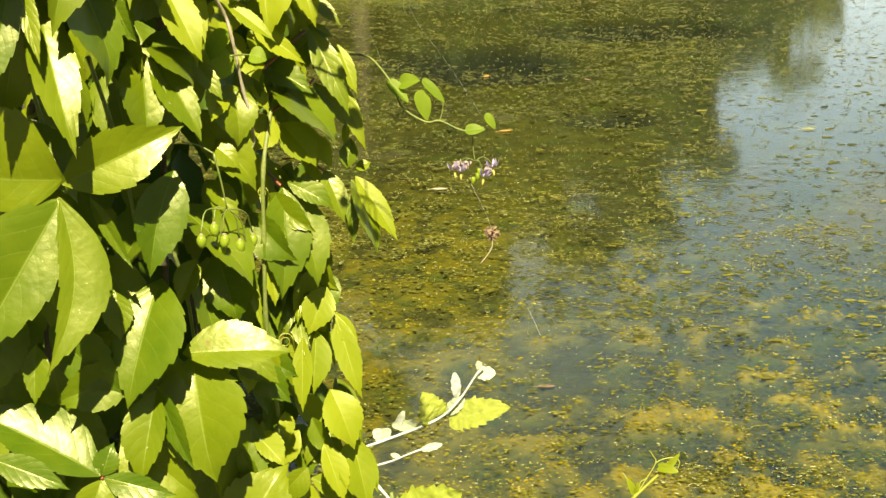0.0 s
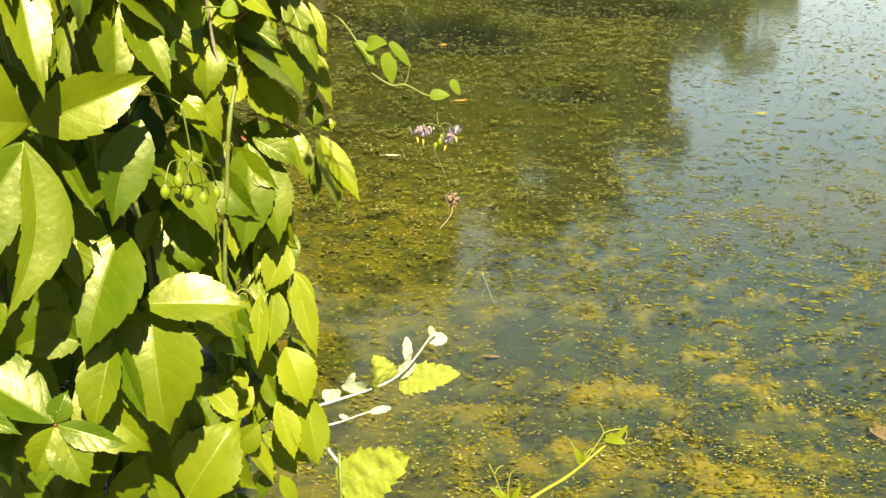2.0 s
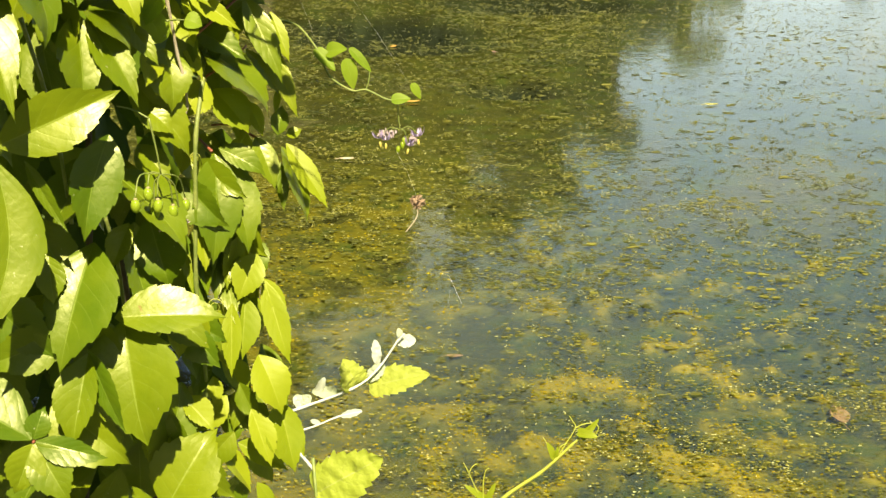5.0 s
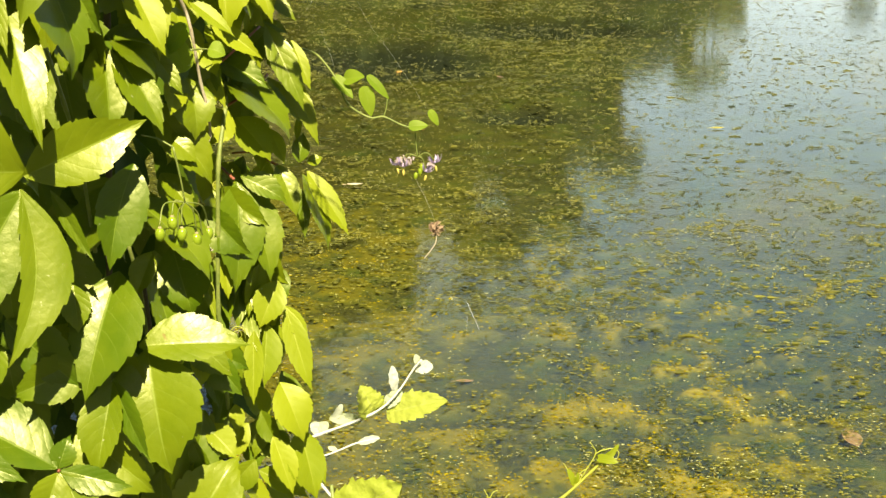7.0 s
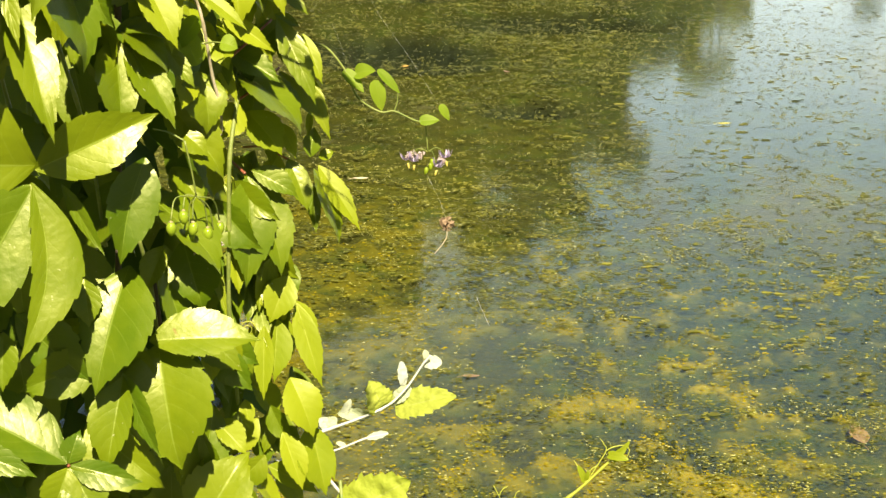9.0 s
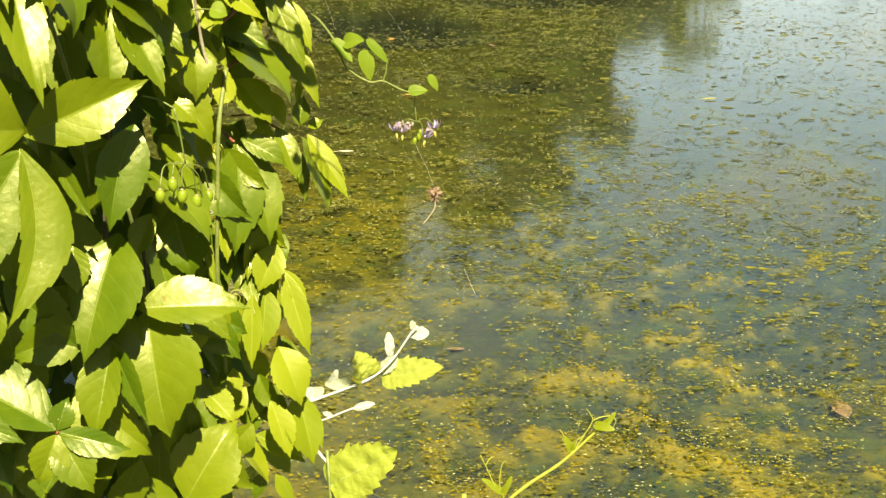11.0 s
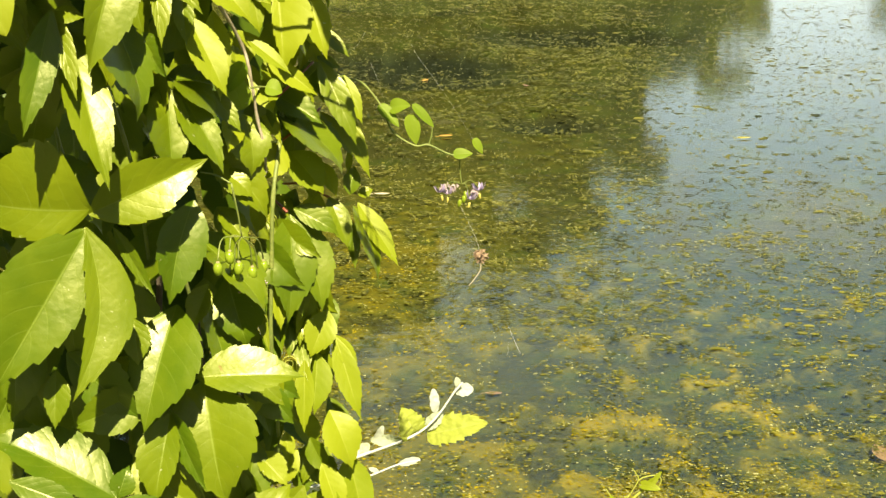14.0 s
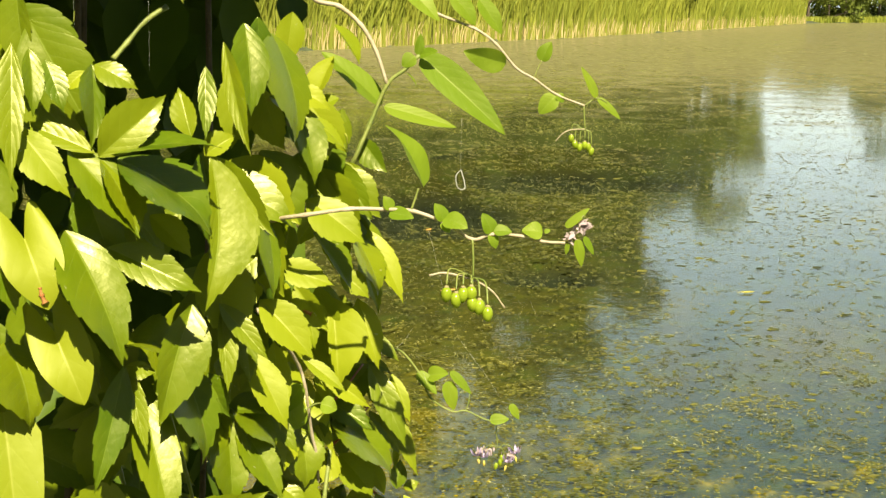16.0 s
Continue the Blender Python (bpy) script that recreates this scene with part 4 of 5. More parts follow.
leaf(creeper, "creeper", (-0.076, 1.154, 1.428), (-0.115, 1.140, 1.396), 0.035, 40, 17, 0.10, 0.00, 0.5)
leaf(creeper, "creeper", (-0.074, 1.153, 1.416), (-0.058, 1.144, 1.387), 0.027, -40, 17, 0.10, 0.00, 0.6)
leaf(creeper, "creeper", (-0.113, 1.123, 1.388), (-0.051, 1.110, 1.334), 0.074, 40, 24, 0.10, 0.00, 0.3)
leaf(creeper, "creeper", (-0.078, 1.142, 1.431), (-0.051, 1.128, 1.385), 0.019, 6, 24, 0.10, 0.00, 0.5)
leaf(creeper, "sun", (-0.056, 1.161, 1.417), (-0.038, 1.147, 1.373), 0.017, 0, 17, 0.10, 0.00, 0.4)
leaf(creeper, "creeper", (-0.058, 1.162, 1.387), (-0.031, 1.143, 1.322), 0.017, -6, 20, 0.14, 0.00, 0.5)
leaf(creeper, "creeper", (-0.077, 1.147, 1.385), (-0.047, 1.136, 1.346), 0.017, 6, 20, 0.14, 0.00, 0.4)
leaf(creeper, "sun", (-0.051, 1.172, 1.345), (-0.053, 1.164, 1.322), 0.007, 0, 17, 0.14, 0.00, 0.5)
leaf(creeper, "sun", (-0.088, 1.117, 1.473), (-0.067, 1.108, 1.442), 0.022, 0, 17, 0.10, 0.00, 0.5)
leaf(creeper, "creeper", (-0.075, 1.138, 1.463), (-0.049, 1.132, 1.437), 0.014, 0, 17, 0.10, 0.00, 0.4)
leaf(creeper, "creeper", (-0.103, 1.114, 1.473), (-0.086, 1.105, 1.440), 0.042, 40, 24, 0.10, 0.00, 0.3)
leaf(creeper, "creeper", (-0.079, 1.139, 1.437), (-0.057, 1.138, 1.426), 0.012, -6, 24, 0.10, 0.00, 0.4)
leaf(creeper, "sun", (-0.108, 1.100, 1.363), (-0.129, 1.088, 1.333), 0.035, 0, 17, 0.07, 0.00, 0.5)
leaf(creeper, "sun", (-0.103, 1.114, 1.354), (-0.071, 1.105, 1.317), 0.033, 0, 20, 0.10, 0.00, 0.5)
leaf(creeper, "sun", (-0.076, 1.136, 1.340), (-0.061, 1.128, 1.309), 0.015, -6, 24, 0.10, 0.00, 0.5)
# the two palmate leaves at the curtain's edge
leaf_mid_b = petiole(creeper, [(-0.107, 1.116, 1.298), (-0.128, 1.161, 1.302), (-0.150, 1.206, 1.295)])
leaf(leaf_mid_b, "creeper", (-0.104, 1.116, 1.295), (-0.103, 1.083, 1.200), 0.047, 17, 17, 0.10, 0.00, 0.5)
leaf(leaf_mid_b, "creeper", (-0.100, 1.128, 1.292), (-0.071, 1.101, 1.206), 0.043, 17, 17, 0.07, 0.00, 0.5)
leaf(leaf_mid_b, "creeper", (-0.101, 1.122, 1.299), (-0.058, 1.118, 1.276), 0.022, -6, 17, 0.14, 0.00, 0.6)
leaf_edge = petiole(creeper, [(-0.070, 1.146, 1.304), (-0.096, 1.191, 1.306), (-0.121, 1.236, 1.296)])
leaf(leaf_edge, "creeper", (-0.070, 1.143, 1.305), (-0.051, 1.129, 1.259), 0.023, 6, 17, 0.14, 0.00, 0.5)
leaf(leaf_edge, "sun", (-0.044, 1.172, 1.293), (-0.004, 1.155, 1.234), 0.022, 6, 17, 0.07, 0.00, 0.5)
leaf(leaf_edge, "creeper", (-0.048, 1.171, 1.290), (-0.022, 1.149, 1.220), 0.032, 40, 24, 0.14, 0.00, 0.3)
leaf(leaf_edge, "creeper", (-0.050, 1.174, 1.275), (-0.046, 1.159, 1.230), 0.013, 0, 17, 0.07, 0.00, 0.5)
leaf(leaf_edge, "creeper", (-0.051, 1.162, 1.303), (-0.047, 1.172, 1.330), 0.017, 6, 17, 0.10, 0.00, 0.5)
leaf(leaf_edge, "creeper", (-0.044, 1.171, 1.301), (-0.029, 1.174, 1.306), 0.012, 6, 20, 0.07, 0.00, 0.4)
# low leaves
leaf_foot = petiole(creeper, [(-0.230, 0.922, 1.103), (-0.227, 0.967, 1.085), (-0.224, 1.012, 1.055)])
leaf(leaf_foot, "creeper", (-0.230, 0.918, 1.107), (-0.335, 0.926, 1.161), 0.053, -20, 20, 0.07, 0.00, 0.4)
leaf(leaf_foot, "creeper", (-0.307, 0.891, 1.134), (-0.245, 0.888, 1.110), 0.023, 0, 20, 0.10, 0.00, 0.5)
leaf(leaf_foot, "creeper", (-0.230, 0.922, 1.105), (-0.222, 0.931, 1.130), 0.021, -6, 17, 0.10, 0.00, 0.5)
leaf(leaf_foot, "creeper", (-0.229, 0.923, 1.103), (-0.172, 0.924, 1.087), 0.023, -6, 20, 0.14, 0.00, 0.4)
leaf(leaf_foot, "creeper", (-0.230, 0.918, 1.103), (-0.243, 0.904, 1.066), 0.033, 20, 20, 0.10, 0.00, 0.5)
leaf(leaf_foot, "creeper", (-0.229, 0.921, 1.102), (-0.201, 0.908, 1.056), 0.035, -6, 17, 0.07, 0.00, 0.5)
# yellow-green leaves at the curtain's edge, sunlight put into their brighter colour
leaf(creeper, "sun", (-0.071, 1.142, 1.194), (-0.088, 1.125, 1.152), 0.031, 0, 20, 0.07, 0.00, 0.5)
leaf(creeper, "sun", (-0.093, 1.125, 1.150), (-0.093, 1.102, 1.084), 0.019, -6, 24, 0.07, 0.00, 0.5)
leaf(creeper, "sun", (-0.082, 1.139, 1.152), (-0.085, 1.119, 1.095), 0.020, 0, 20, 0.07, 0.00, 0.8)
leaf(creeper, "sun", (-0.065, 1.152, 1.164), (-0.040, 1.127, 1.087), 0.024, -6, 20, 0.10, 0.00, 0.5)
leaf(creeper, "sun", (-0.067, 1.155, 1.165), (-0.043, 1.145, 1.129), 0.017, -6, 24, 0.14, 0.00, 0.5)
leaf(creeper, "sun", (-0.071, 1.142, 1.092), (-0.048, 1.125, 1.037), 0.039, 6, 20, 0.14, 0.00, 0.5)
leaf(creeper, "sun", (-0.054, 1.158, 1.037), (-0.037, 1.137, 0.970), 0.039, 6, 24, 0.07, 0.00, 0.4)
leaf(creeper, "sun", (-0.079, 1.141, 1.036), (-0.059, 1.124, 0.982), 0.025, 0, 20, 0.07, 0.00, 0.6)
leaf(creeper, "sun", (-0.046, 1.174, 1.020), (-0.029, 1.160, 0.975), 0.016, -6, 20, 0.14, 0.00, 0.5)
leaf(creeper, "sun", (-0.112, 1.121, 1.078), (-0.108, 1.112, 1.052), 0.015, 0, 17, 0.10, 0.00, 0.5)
# palmate leaf near the top of the curtain
leaf_top = petiole(creeper, [(-0.248, 0.821, 1.657), (-0.261, 0.866, 1.652), (-0.274, 0.911, 1.635)])
leaf(leaf_top, "creeper", (-0.247, 0.818, 1.659), (-0.204, 0.836, 1.699), 0.030, -24, 24, 0.14, 0.00, 0.6)
leaf(leaf_top, "creeper", (-0.249, 0.816, 1.662), (-0.300, 0.818, 1.682), 0.016, 0, 20, 0.14, 0.00, 0.5)
leaf(leaf_top, "creeper", (-0.245, 0.823, 1.660), (-0.168, 0.833, 1.666), 0.032, 40, 17, 0.14, 0.00, 0.5)
leaf(leaf_top, "creeper", (-0.246, 0.818, 1.657), (-0.218, 0.804, 1.607), 0.034, 40, 20, 0.10, 0.00, 0.5)
leaf(leaf_top, "creeper", (-0.267, 0.818, 1.664), (-0.218, 0.803, 1.607), 0.035, 20, 20, 0.10, 0.00, 0.5)
leaf(creeper, "creeper", (-0.195, 0.874, 1.667), (-0.205, 0.885, 1.702), 0.018, 6, 24, 0.07, 0.00, 0.6)
leaf(creeper, "sun", (-0.296, 0.804, 1.679), (-0.260, 0.792, 1.635), 0.027, 0, 17, 0.14, 0.00, 0.4)
leaf(creeper, "spear", (-0.292, 0.797, 1.607), (-0.274, 0.783, 1.563), 0.040, 0, 17, 0.14, 0.00, 0.5)
leaf(creeper, "spear", (-0.280, 0.817, 1.540), (-0.258, 0.803, 1.493), 0.038, -6, 17, 0.14, 0.00, 0.5)
leaf(creeper, "creeper", (-0.270, 0.815, 1.610), (-0.228, 0.790, 1.525), 0.048, 24, 24, 0.14, 0.00, 0.4)
leaf(creeper, "creeper", (-0.243, 0.860, 1.505), (-0.260, 0.829, 1.420), 0.024, 20, 20, 0.10, 0.00, 0.5)
leaf(creeper, "creeper", (-0.246, 0.831, 1.596), (-0.182, 0.827, 1.566), 0.028, -6, 20, 0.07, 0.00, 0.5)
leaf(creeper, "sun", (-0.222, 0.859, 1.614), (-0.192, 0.852, 1.586), 0.020, -6, 17, 0.07, 0.00, 0.6)
leaf(creeper, "creeper", (-0.242, 0.852, 1.654), (-0.174, 0.842, 1.606), 0.086, 40, 24, 0.07, 0.00, 0.3)
leaf(creeper, "creeper", (-0.184, 0.888, 1.654), (-0.184, 0.850, 1.546), 0.036, 20, 20, 0.07, -0.20, 0.8)
leaf(creeper, "creeper", (-0.185, 0.899, 1.651), (-0.138, 0.884, 1.594), 0.023, -40, 24, 0.07, 0.00, 0.7)
leaf(creeper, "creeper", (-0.153, 0.952, 1.604), (-0.143, 0.930, 1.538), 0.024, 40, 17, 0.14, 0.00, 0.3)
leaf(creeper, "creeper", (-0.163, 0.924, 1.746), (-0.156, 0.901, 1.679), 0.030, 20, 20, 0.10, 0.00, 0.5)
leaf(creeper, "creeper", (-0.175, 0.901, 1.733), (-0.154, 0.875, 1.653), 0.016, -40, 24, 0.07, 0.00, 0.6)
leaf(creeper, "creeper", (-0.147, 0.962, 1.738), (-0.125, 0.936, 1.656), 0.054, 40, 17, 0.14, 0.00, 0.3)
leaf(creeper, "creeper", (-0.132, 0.991, 1.684), (-0.114, 0.972, 1.622), 0.031, 24, 24, 0.10, 0.00, 0.5)
leaf(creeper, "sun", (-0.133, 0.994, 1.695), (-0.104, 0.991, 1.678), 0.021, 0, 24, 0.14, 0.00, 0.4)
leaf(creeper, "creeper", (-0.130, 0.997, 1.643), (-0.127, 0.987, 1.613), 0.015, -6, 17, 0.10, 0.00, 0.5)
leaf(creeper, "creeper", (-0.087, 1.100, 1.619), (-0.132, 1.089, 1.600), 0.025, 6, 17, 0.07, 0.00, 0.4)
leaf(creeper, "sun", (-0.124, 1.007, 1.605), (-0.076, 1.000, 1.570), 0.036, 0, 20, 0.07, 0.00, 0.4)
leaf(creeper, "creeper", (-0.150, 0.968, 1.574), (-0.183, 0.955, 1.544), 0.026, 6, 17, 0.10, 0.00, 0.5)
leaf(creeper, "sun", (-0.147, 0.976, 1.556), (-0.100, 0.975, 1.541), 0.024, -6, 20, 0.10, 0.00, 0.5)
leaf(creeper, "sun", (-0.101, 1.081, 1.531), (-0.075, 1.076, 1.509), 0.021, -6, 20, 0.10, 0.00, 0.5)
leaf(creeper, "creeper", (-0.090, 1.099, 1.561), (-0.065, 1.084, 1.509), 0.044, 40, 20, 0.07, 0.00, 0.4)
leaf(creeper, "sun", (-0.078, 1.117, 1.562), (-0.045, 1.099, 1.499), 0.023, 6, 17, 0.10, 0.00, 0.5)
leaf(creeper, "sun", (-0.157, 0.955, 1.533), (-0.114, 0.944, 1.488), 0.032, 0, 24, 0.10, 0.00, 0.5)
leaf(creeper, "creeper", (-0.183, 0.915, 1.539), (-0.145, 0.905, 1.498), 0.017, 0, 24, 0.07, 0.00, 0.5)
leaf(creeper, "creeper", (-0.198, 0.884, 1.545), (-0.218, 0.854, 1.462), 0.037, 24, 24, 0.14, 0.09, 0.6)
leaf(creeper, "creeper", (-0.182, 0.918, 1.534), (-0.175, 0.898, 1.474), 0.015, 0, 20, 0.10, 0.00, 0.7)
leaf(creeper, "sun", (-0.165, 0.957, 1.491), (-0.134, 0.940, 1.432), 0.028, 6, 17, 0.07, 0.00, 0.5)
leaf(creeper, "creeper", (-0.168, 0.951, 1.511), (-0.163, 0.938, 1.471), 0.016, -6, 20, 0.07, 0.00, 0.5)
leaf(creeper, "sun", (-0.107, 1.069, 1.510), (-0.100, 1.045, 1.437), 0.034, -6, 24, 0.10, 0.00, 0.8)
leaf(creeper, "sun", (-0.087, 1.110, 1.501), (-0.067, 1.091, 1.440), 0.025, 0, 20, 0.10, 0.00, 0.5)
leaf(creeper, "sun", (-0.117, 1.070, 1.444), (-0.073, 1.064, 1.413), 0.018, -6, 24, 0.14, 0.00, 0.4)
leaf(creeper, "creeper", (-0.077, 1.131, 1.435), (-0.041, 1.109, 1.361), 0.024, -6, 17, 0.14, 0.00, 0.5)
leaf(creeper, "creeper", (-0.242, 0.864, 1.504), (-0.225, 0.845, 1.443), 0.013, -6, 20, 0.14, 0.00, 0.6)
leaf(creeper, "creeper", (-0.242, 0.866, 1.504), (-0.221, 0.866, 1.499), 0.015, 0, 17, 0.14, 0.00, 0.3)
leaf(creeper, "creeper", (-0.247, 0.874, 1.516), (-0.207, 0.875, 1.507), 0.052, 40, 24, 0.14, 0.00, 0.5)
leaf(creeper, "creeper", (-0.228, 0.859, 1.575), (-0.207, 0.855, 1.557), 0.010, 6, 17, 0.07, 0.00, 0.5)
leaf(creeper, "creeper", (-0.322, 0.847, 1.525), (-0.302, 0.829, 1.467), 0.063, 40, 20, 0.10, 0.00, 0.4)
leaf(creeper, "creeper", (-0.315, 0.806, 1.595), (-0.299, 0.795, 1.556), 0.020, 17, 17, 0.14, 0.00, 0.5)
leaf(creeper, "heart", (-0.323, 0.838, 1.477), (-0.304, 0.803, 1.368), 0.044, 6, 17, 0.07, 0.00, 0.5)
leaf(creeper, "creeper", (-0.289, 0.813, 1.730), (-0.284, 0.799, 1.686), 0.015, 24, 24, 0.14, 0.00, 0.5)
leaf(creeper, "creeper", (-0.280, 0.818, 1.722), (-0.266, 0.808, 1.689), 0.017, 6, 20, 0.10, 0.00, 0.5)
leaf(creeper, "sun", (-0.256, 0.827, 1.715), (-0.270, 0.821, 1.701), 0.011, 0, 24, 0.14, 0.00, 0.6)
leaf(creeper, "creeper", (-0.253, 0.832, 1.719), (-0.250, 0.813, 1.665), 0.024, 40, 24, 0.10, 0.00, 0.3)
leaf(creeper, "creeper", (-0.251, 0.831, 1.719), (-0.222, 0.828, 1.703), 0.019, 0, 17, 0.14, 0.00, 0.4)
leaf(creeper, "creeper", (-0.297, 0.803, 1.733), (-0.292, 0.773, 1.645), 0.019, 6, 20, 0.10, 0.00, 0.4)
leaf(creeper, "creeper", (-0.187, 0.892, 1.716), (-0.185, 0.874, 1.665), 0.013, 0, 17, 0.07, 0.00, 0.6)
leaf(creeper, "sun", (-0.188, 0.888, 1.653), (-0.166, 0.895, 1.667), 0.018, -6, 24, 0.14, 0.00, 0.6)
# small leaves along the curtain's edge
leaf(creeper, "sun", (-0.116, 1.101, 1.233), (-0.111, 1.086, 1.193), 0.016, 13, 14, 0.08, 0)
leaf(creeper, "creeper", (-0.104, 1.178, 1.173), (-0.093, 1.132, 1.149), 0.014, 16, 20, 0.08, 0)
leaf(creeper, "creeper", (-0.128, 1.140, 1.178), (-0.124, 1.097, 1.140), 0.022, 9, 26, 0.08, 0)
leaf(creeper, "sun", (-0.126, 1.109, 1.155), (-0.146, 1.104, 1.120), 0.023, -10, 20, 0.08, 0)
leaf(creeper, "creeper", (-0.091, 1.188, 1.163), (-0.084, 1.174, 1.106), 0.018, -12, 14, 0.08, 0)
leaf(creeper, "creeper", (-0.139, 1.112, 1.121), (-0.124, 1.097, 1.084), 0.019, 25, 14, 0.08, 0)
leaf(creeper, "creeper", (-0.110, 1.149, 1.198), (-0.107, 1.118, 1.154), 0.021, 20, 14, 0.08, 0)
leaf(creeper, "creeper", (-0.093, 1.203, 1.165), (-0.074, 1.149, 1.129), 0.025, -10, 14, 0.08, 0)
leaf(creeper, "creeper", (-0.113, 1.146, 1.224), (-0.113, 1.122, 1.167), 0.017, -17, 26, 0.08, 0)
leaf(creeper, "creeper", (-0.086, 1.225, 1.021), (-0.063, 1.192, 0.973), 0.016, -10, 20, 0.08, 0)
leaf(creeper, "creeper", (-0.095, 1.155, 1.206), (-0.098, 1.125, 1.163), 0.017, 4, 20, 0.08, 0)
leaf(creeper, "sun", (-0.111, 1.164, 1.192), (-0.095, 1.126, 1.169), 0.016, -18, 14, 0.08, 0)
leaf(creeper, "creeper", (-0.106, 1.163, 1.184), (-0.089, 1.115, 1.133), 0.022, -1, 14, 0.08, 0)
leaf(creeper, "creeper", (-0.105, 1.127, 1.239), (-0.093, 1.110, 1.198), 0.015, 0, 14, 0.08, 0)
leaf(creeper, "creeper", (-0.123, 1.146, 1.191), (-0.111, 1.092, 1.169), 0.014, 3, 26, 0.08, 0)
leaf(creeper, "creeper", (-0.079, 1.256, 1.060), (-0.048, 1.219, 1.005), 0.024, -3, 26, 0.08, 0)
leaf(creeper, "creeper", (-0.120, 1.143, 1.102), (-0.129, 1.119, 1.050), 0.020, -12, 20, 0.08, 0)
leaf(creeper, "sun", (-0.145, 1.138, 1.036), (-0.152, 1.080, 0.994), 0.022, -19, 20, 0.08, 0)
leaf(creeper, "creeper", (-0.096, 1.139, 1.410), (-0.101, 1.103, 1.376), 0.018, -14, 14, 0.08, 0)
leaf(creeper, "creeper", (-0.113, 1.078, 1.607), (-0.103, 1.066, 1.574), 0.026, -22, 14, 0.08, 0)
leaf(creeper, "sun", (-0.110, 1.109, 1.581), (-0.101, 1.088, 1.537), 0.018, 5, 20, 0.08, 0)
leaf(creeper, "creeper", (-0.094, 1.115, 1.497), (-0.101, 1.108, 1.469), 0.019, -24, 20, 0.08, 0)
leaf(creeper, "sun", (-0.148, 1.019, 1.536), (-0.137, 0.980, 1.512), 0.016, -20, 14, 0.08, 0)
leaf(creeper, "sun", (-0.099, 1.101, 1.572), (-0.102, 1.089, 1.524), 0.016, 6, 14, 0.08, 0)
leaf(creeper, "creeper", (-0.137, 1.071, 1.440), (-0.127, 1.053, 1.409), 0.021, 0, 20, 0.08, 0)
leaf(creeper, "sun", (-0.119, 1.100, 1.411), (-0.119, 1.070, 1.376), 0.012, -1, 26, 0.08, 0)
leaf(creeper, "creeper", (-0.119, 1.030, 1.662), (-0.108, 1.026, 1.634), 0.019, 9, 26, 0.08, 0)
leaf(creeper, "creeper", (-0.118, 1.076, 1.417), (-0.121, 1.072, 1.372), 0.019, -3, 26, 0.08, 0)
leaf(creeper, "creeper", (-0.127, 1.049, 1.612), (-0.110, 1.026, 1.577), 0.016, 6, 20, 0.08, 0)
leaf(creeper, "sun", (-0.143, 1.058, 1.456), (-0.135, 1.015, 1.427), 0.020, 20, 20, 0.08, 0)
leaf(creeper, "creeper", (-0.130, 1.061, 1.632), (-0.133, 1.030, 1.591), 0.019, 16, 14, 0.08, 0)
leaf(creeper, "sun", (-0.145, 1.062, 1.398), (-0.144, 1.007, 1.374), 0.022, 24, 14, 0.08, 0)
leaf(creeper, "sun", (-0.123, 1.076, 1.424), (-0.111, 1.052, 1.400), 0.024, -13, 20, 0.08, 0)
leaf(creeper, "creeper", (-0.139, 1.026, 1.583), (-0.147, 1.009, 1.545), 0.017, 15, 26, 0.08, 0)
leaf(creeper, "creeper", (-0.087, 1.124, 1.584), (-0.087, 1.101, 1.551), 0.021, 16, 20, 0.08, 0)
leaf_blotch(creeper, [(-0.2790, 0.7816, 1.5783), (-0.2779, 0.7810, 1.5735), (-0.2759, 0.7812, 1.5683)])
leaf_blotch(creeper, [(-0.1275, 1.0104, 1.5122), (-0.1245, 1.0103, 1.5108), (-0.1208, 1.0102, 1.5092)])
# nightshade stems
stem(nightshade, [(-0.143, 1.120, 1.782), (-0.124, 1.120, 1.763), (-0.104, 1.120, 1.758), (-0.085, 1.120, 1.742), (-0.072, 1.120, 1.720), (-0.062, 1.120, 1.691)], 0.0022, 0.0016, BARK_PALE)
stem(nightshade, [(-0.128, 1.180, 1.544), (-0.106, 1.160, 1.590), (-0.092, 1.120, 1.621), (-0.077, 1.120, 1.656), (-0.062, 1.120, 1.691), (-0.047, 1.120, 1.704), (-0.034, 1.120, 1.717)], 0.0022, 0.0016, GREEN_STEM)
leaf(nightshade, "night", (-0.033, 1.130, 1.716), (0.042, 1.110, 1.649), 0.031, -10, 22, 0.12, 0)
leaf(nightshade, "night", (-0.065, 1.120, 1.672), (0.000, 1.120, 1.654), 0.017, 0, 20, 0.07, 0.00, 0.4)
leaf(nightshade, "night", (-0.031, 0.940, 1.625), (-0.060, 0.948, 1.671), 0.035, -40, 24, 0.14, 0.00, 0.6)
leaf(nightshade, "night", (-0.067, 1.130, 1.672), (-0.121, 1.136, 1.718), 0.034, -24, 24, 0.07, 0.00, 0.6)
leaf(nightshade, "night", (-0.038, 1.120, 1.716), (-0.049, 1.120, 1.707), 0.015, 0, 20, 0.05, 0)
leaf(nightshade, "night", (-0.035, 1.120, 1.717), (-0.033, 1.120, 1.736), 0.009, 0, 20, 0.05, 0)
leaf(nightshade, "night", (-0.045, 1.120, 1.701), (-0.036, 1.120, 1.690), 0.009, 50, 20, 0.05, 0)
leaf(nightshade, "night", (-0.034, 1.120, 1.717), (-0.018, 1.110, 1.721), 0.011, 0, 20, 0.05, 0)
leaf(nightshade, "night", (-0.048, 1.150, 1.777), (-0.017, 1.140, 1.746), 0.021, 0, 15, 0.1, 0)
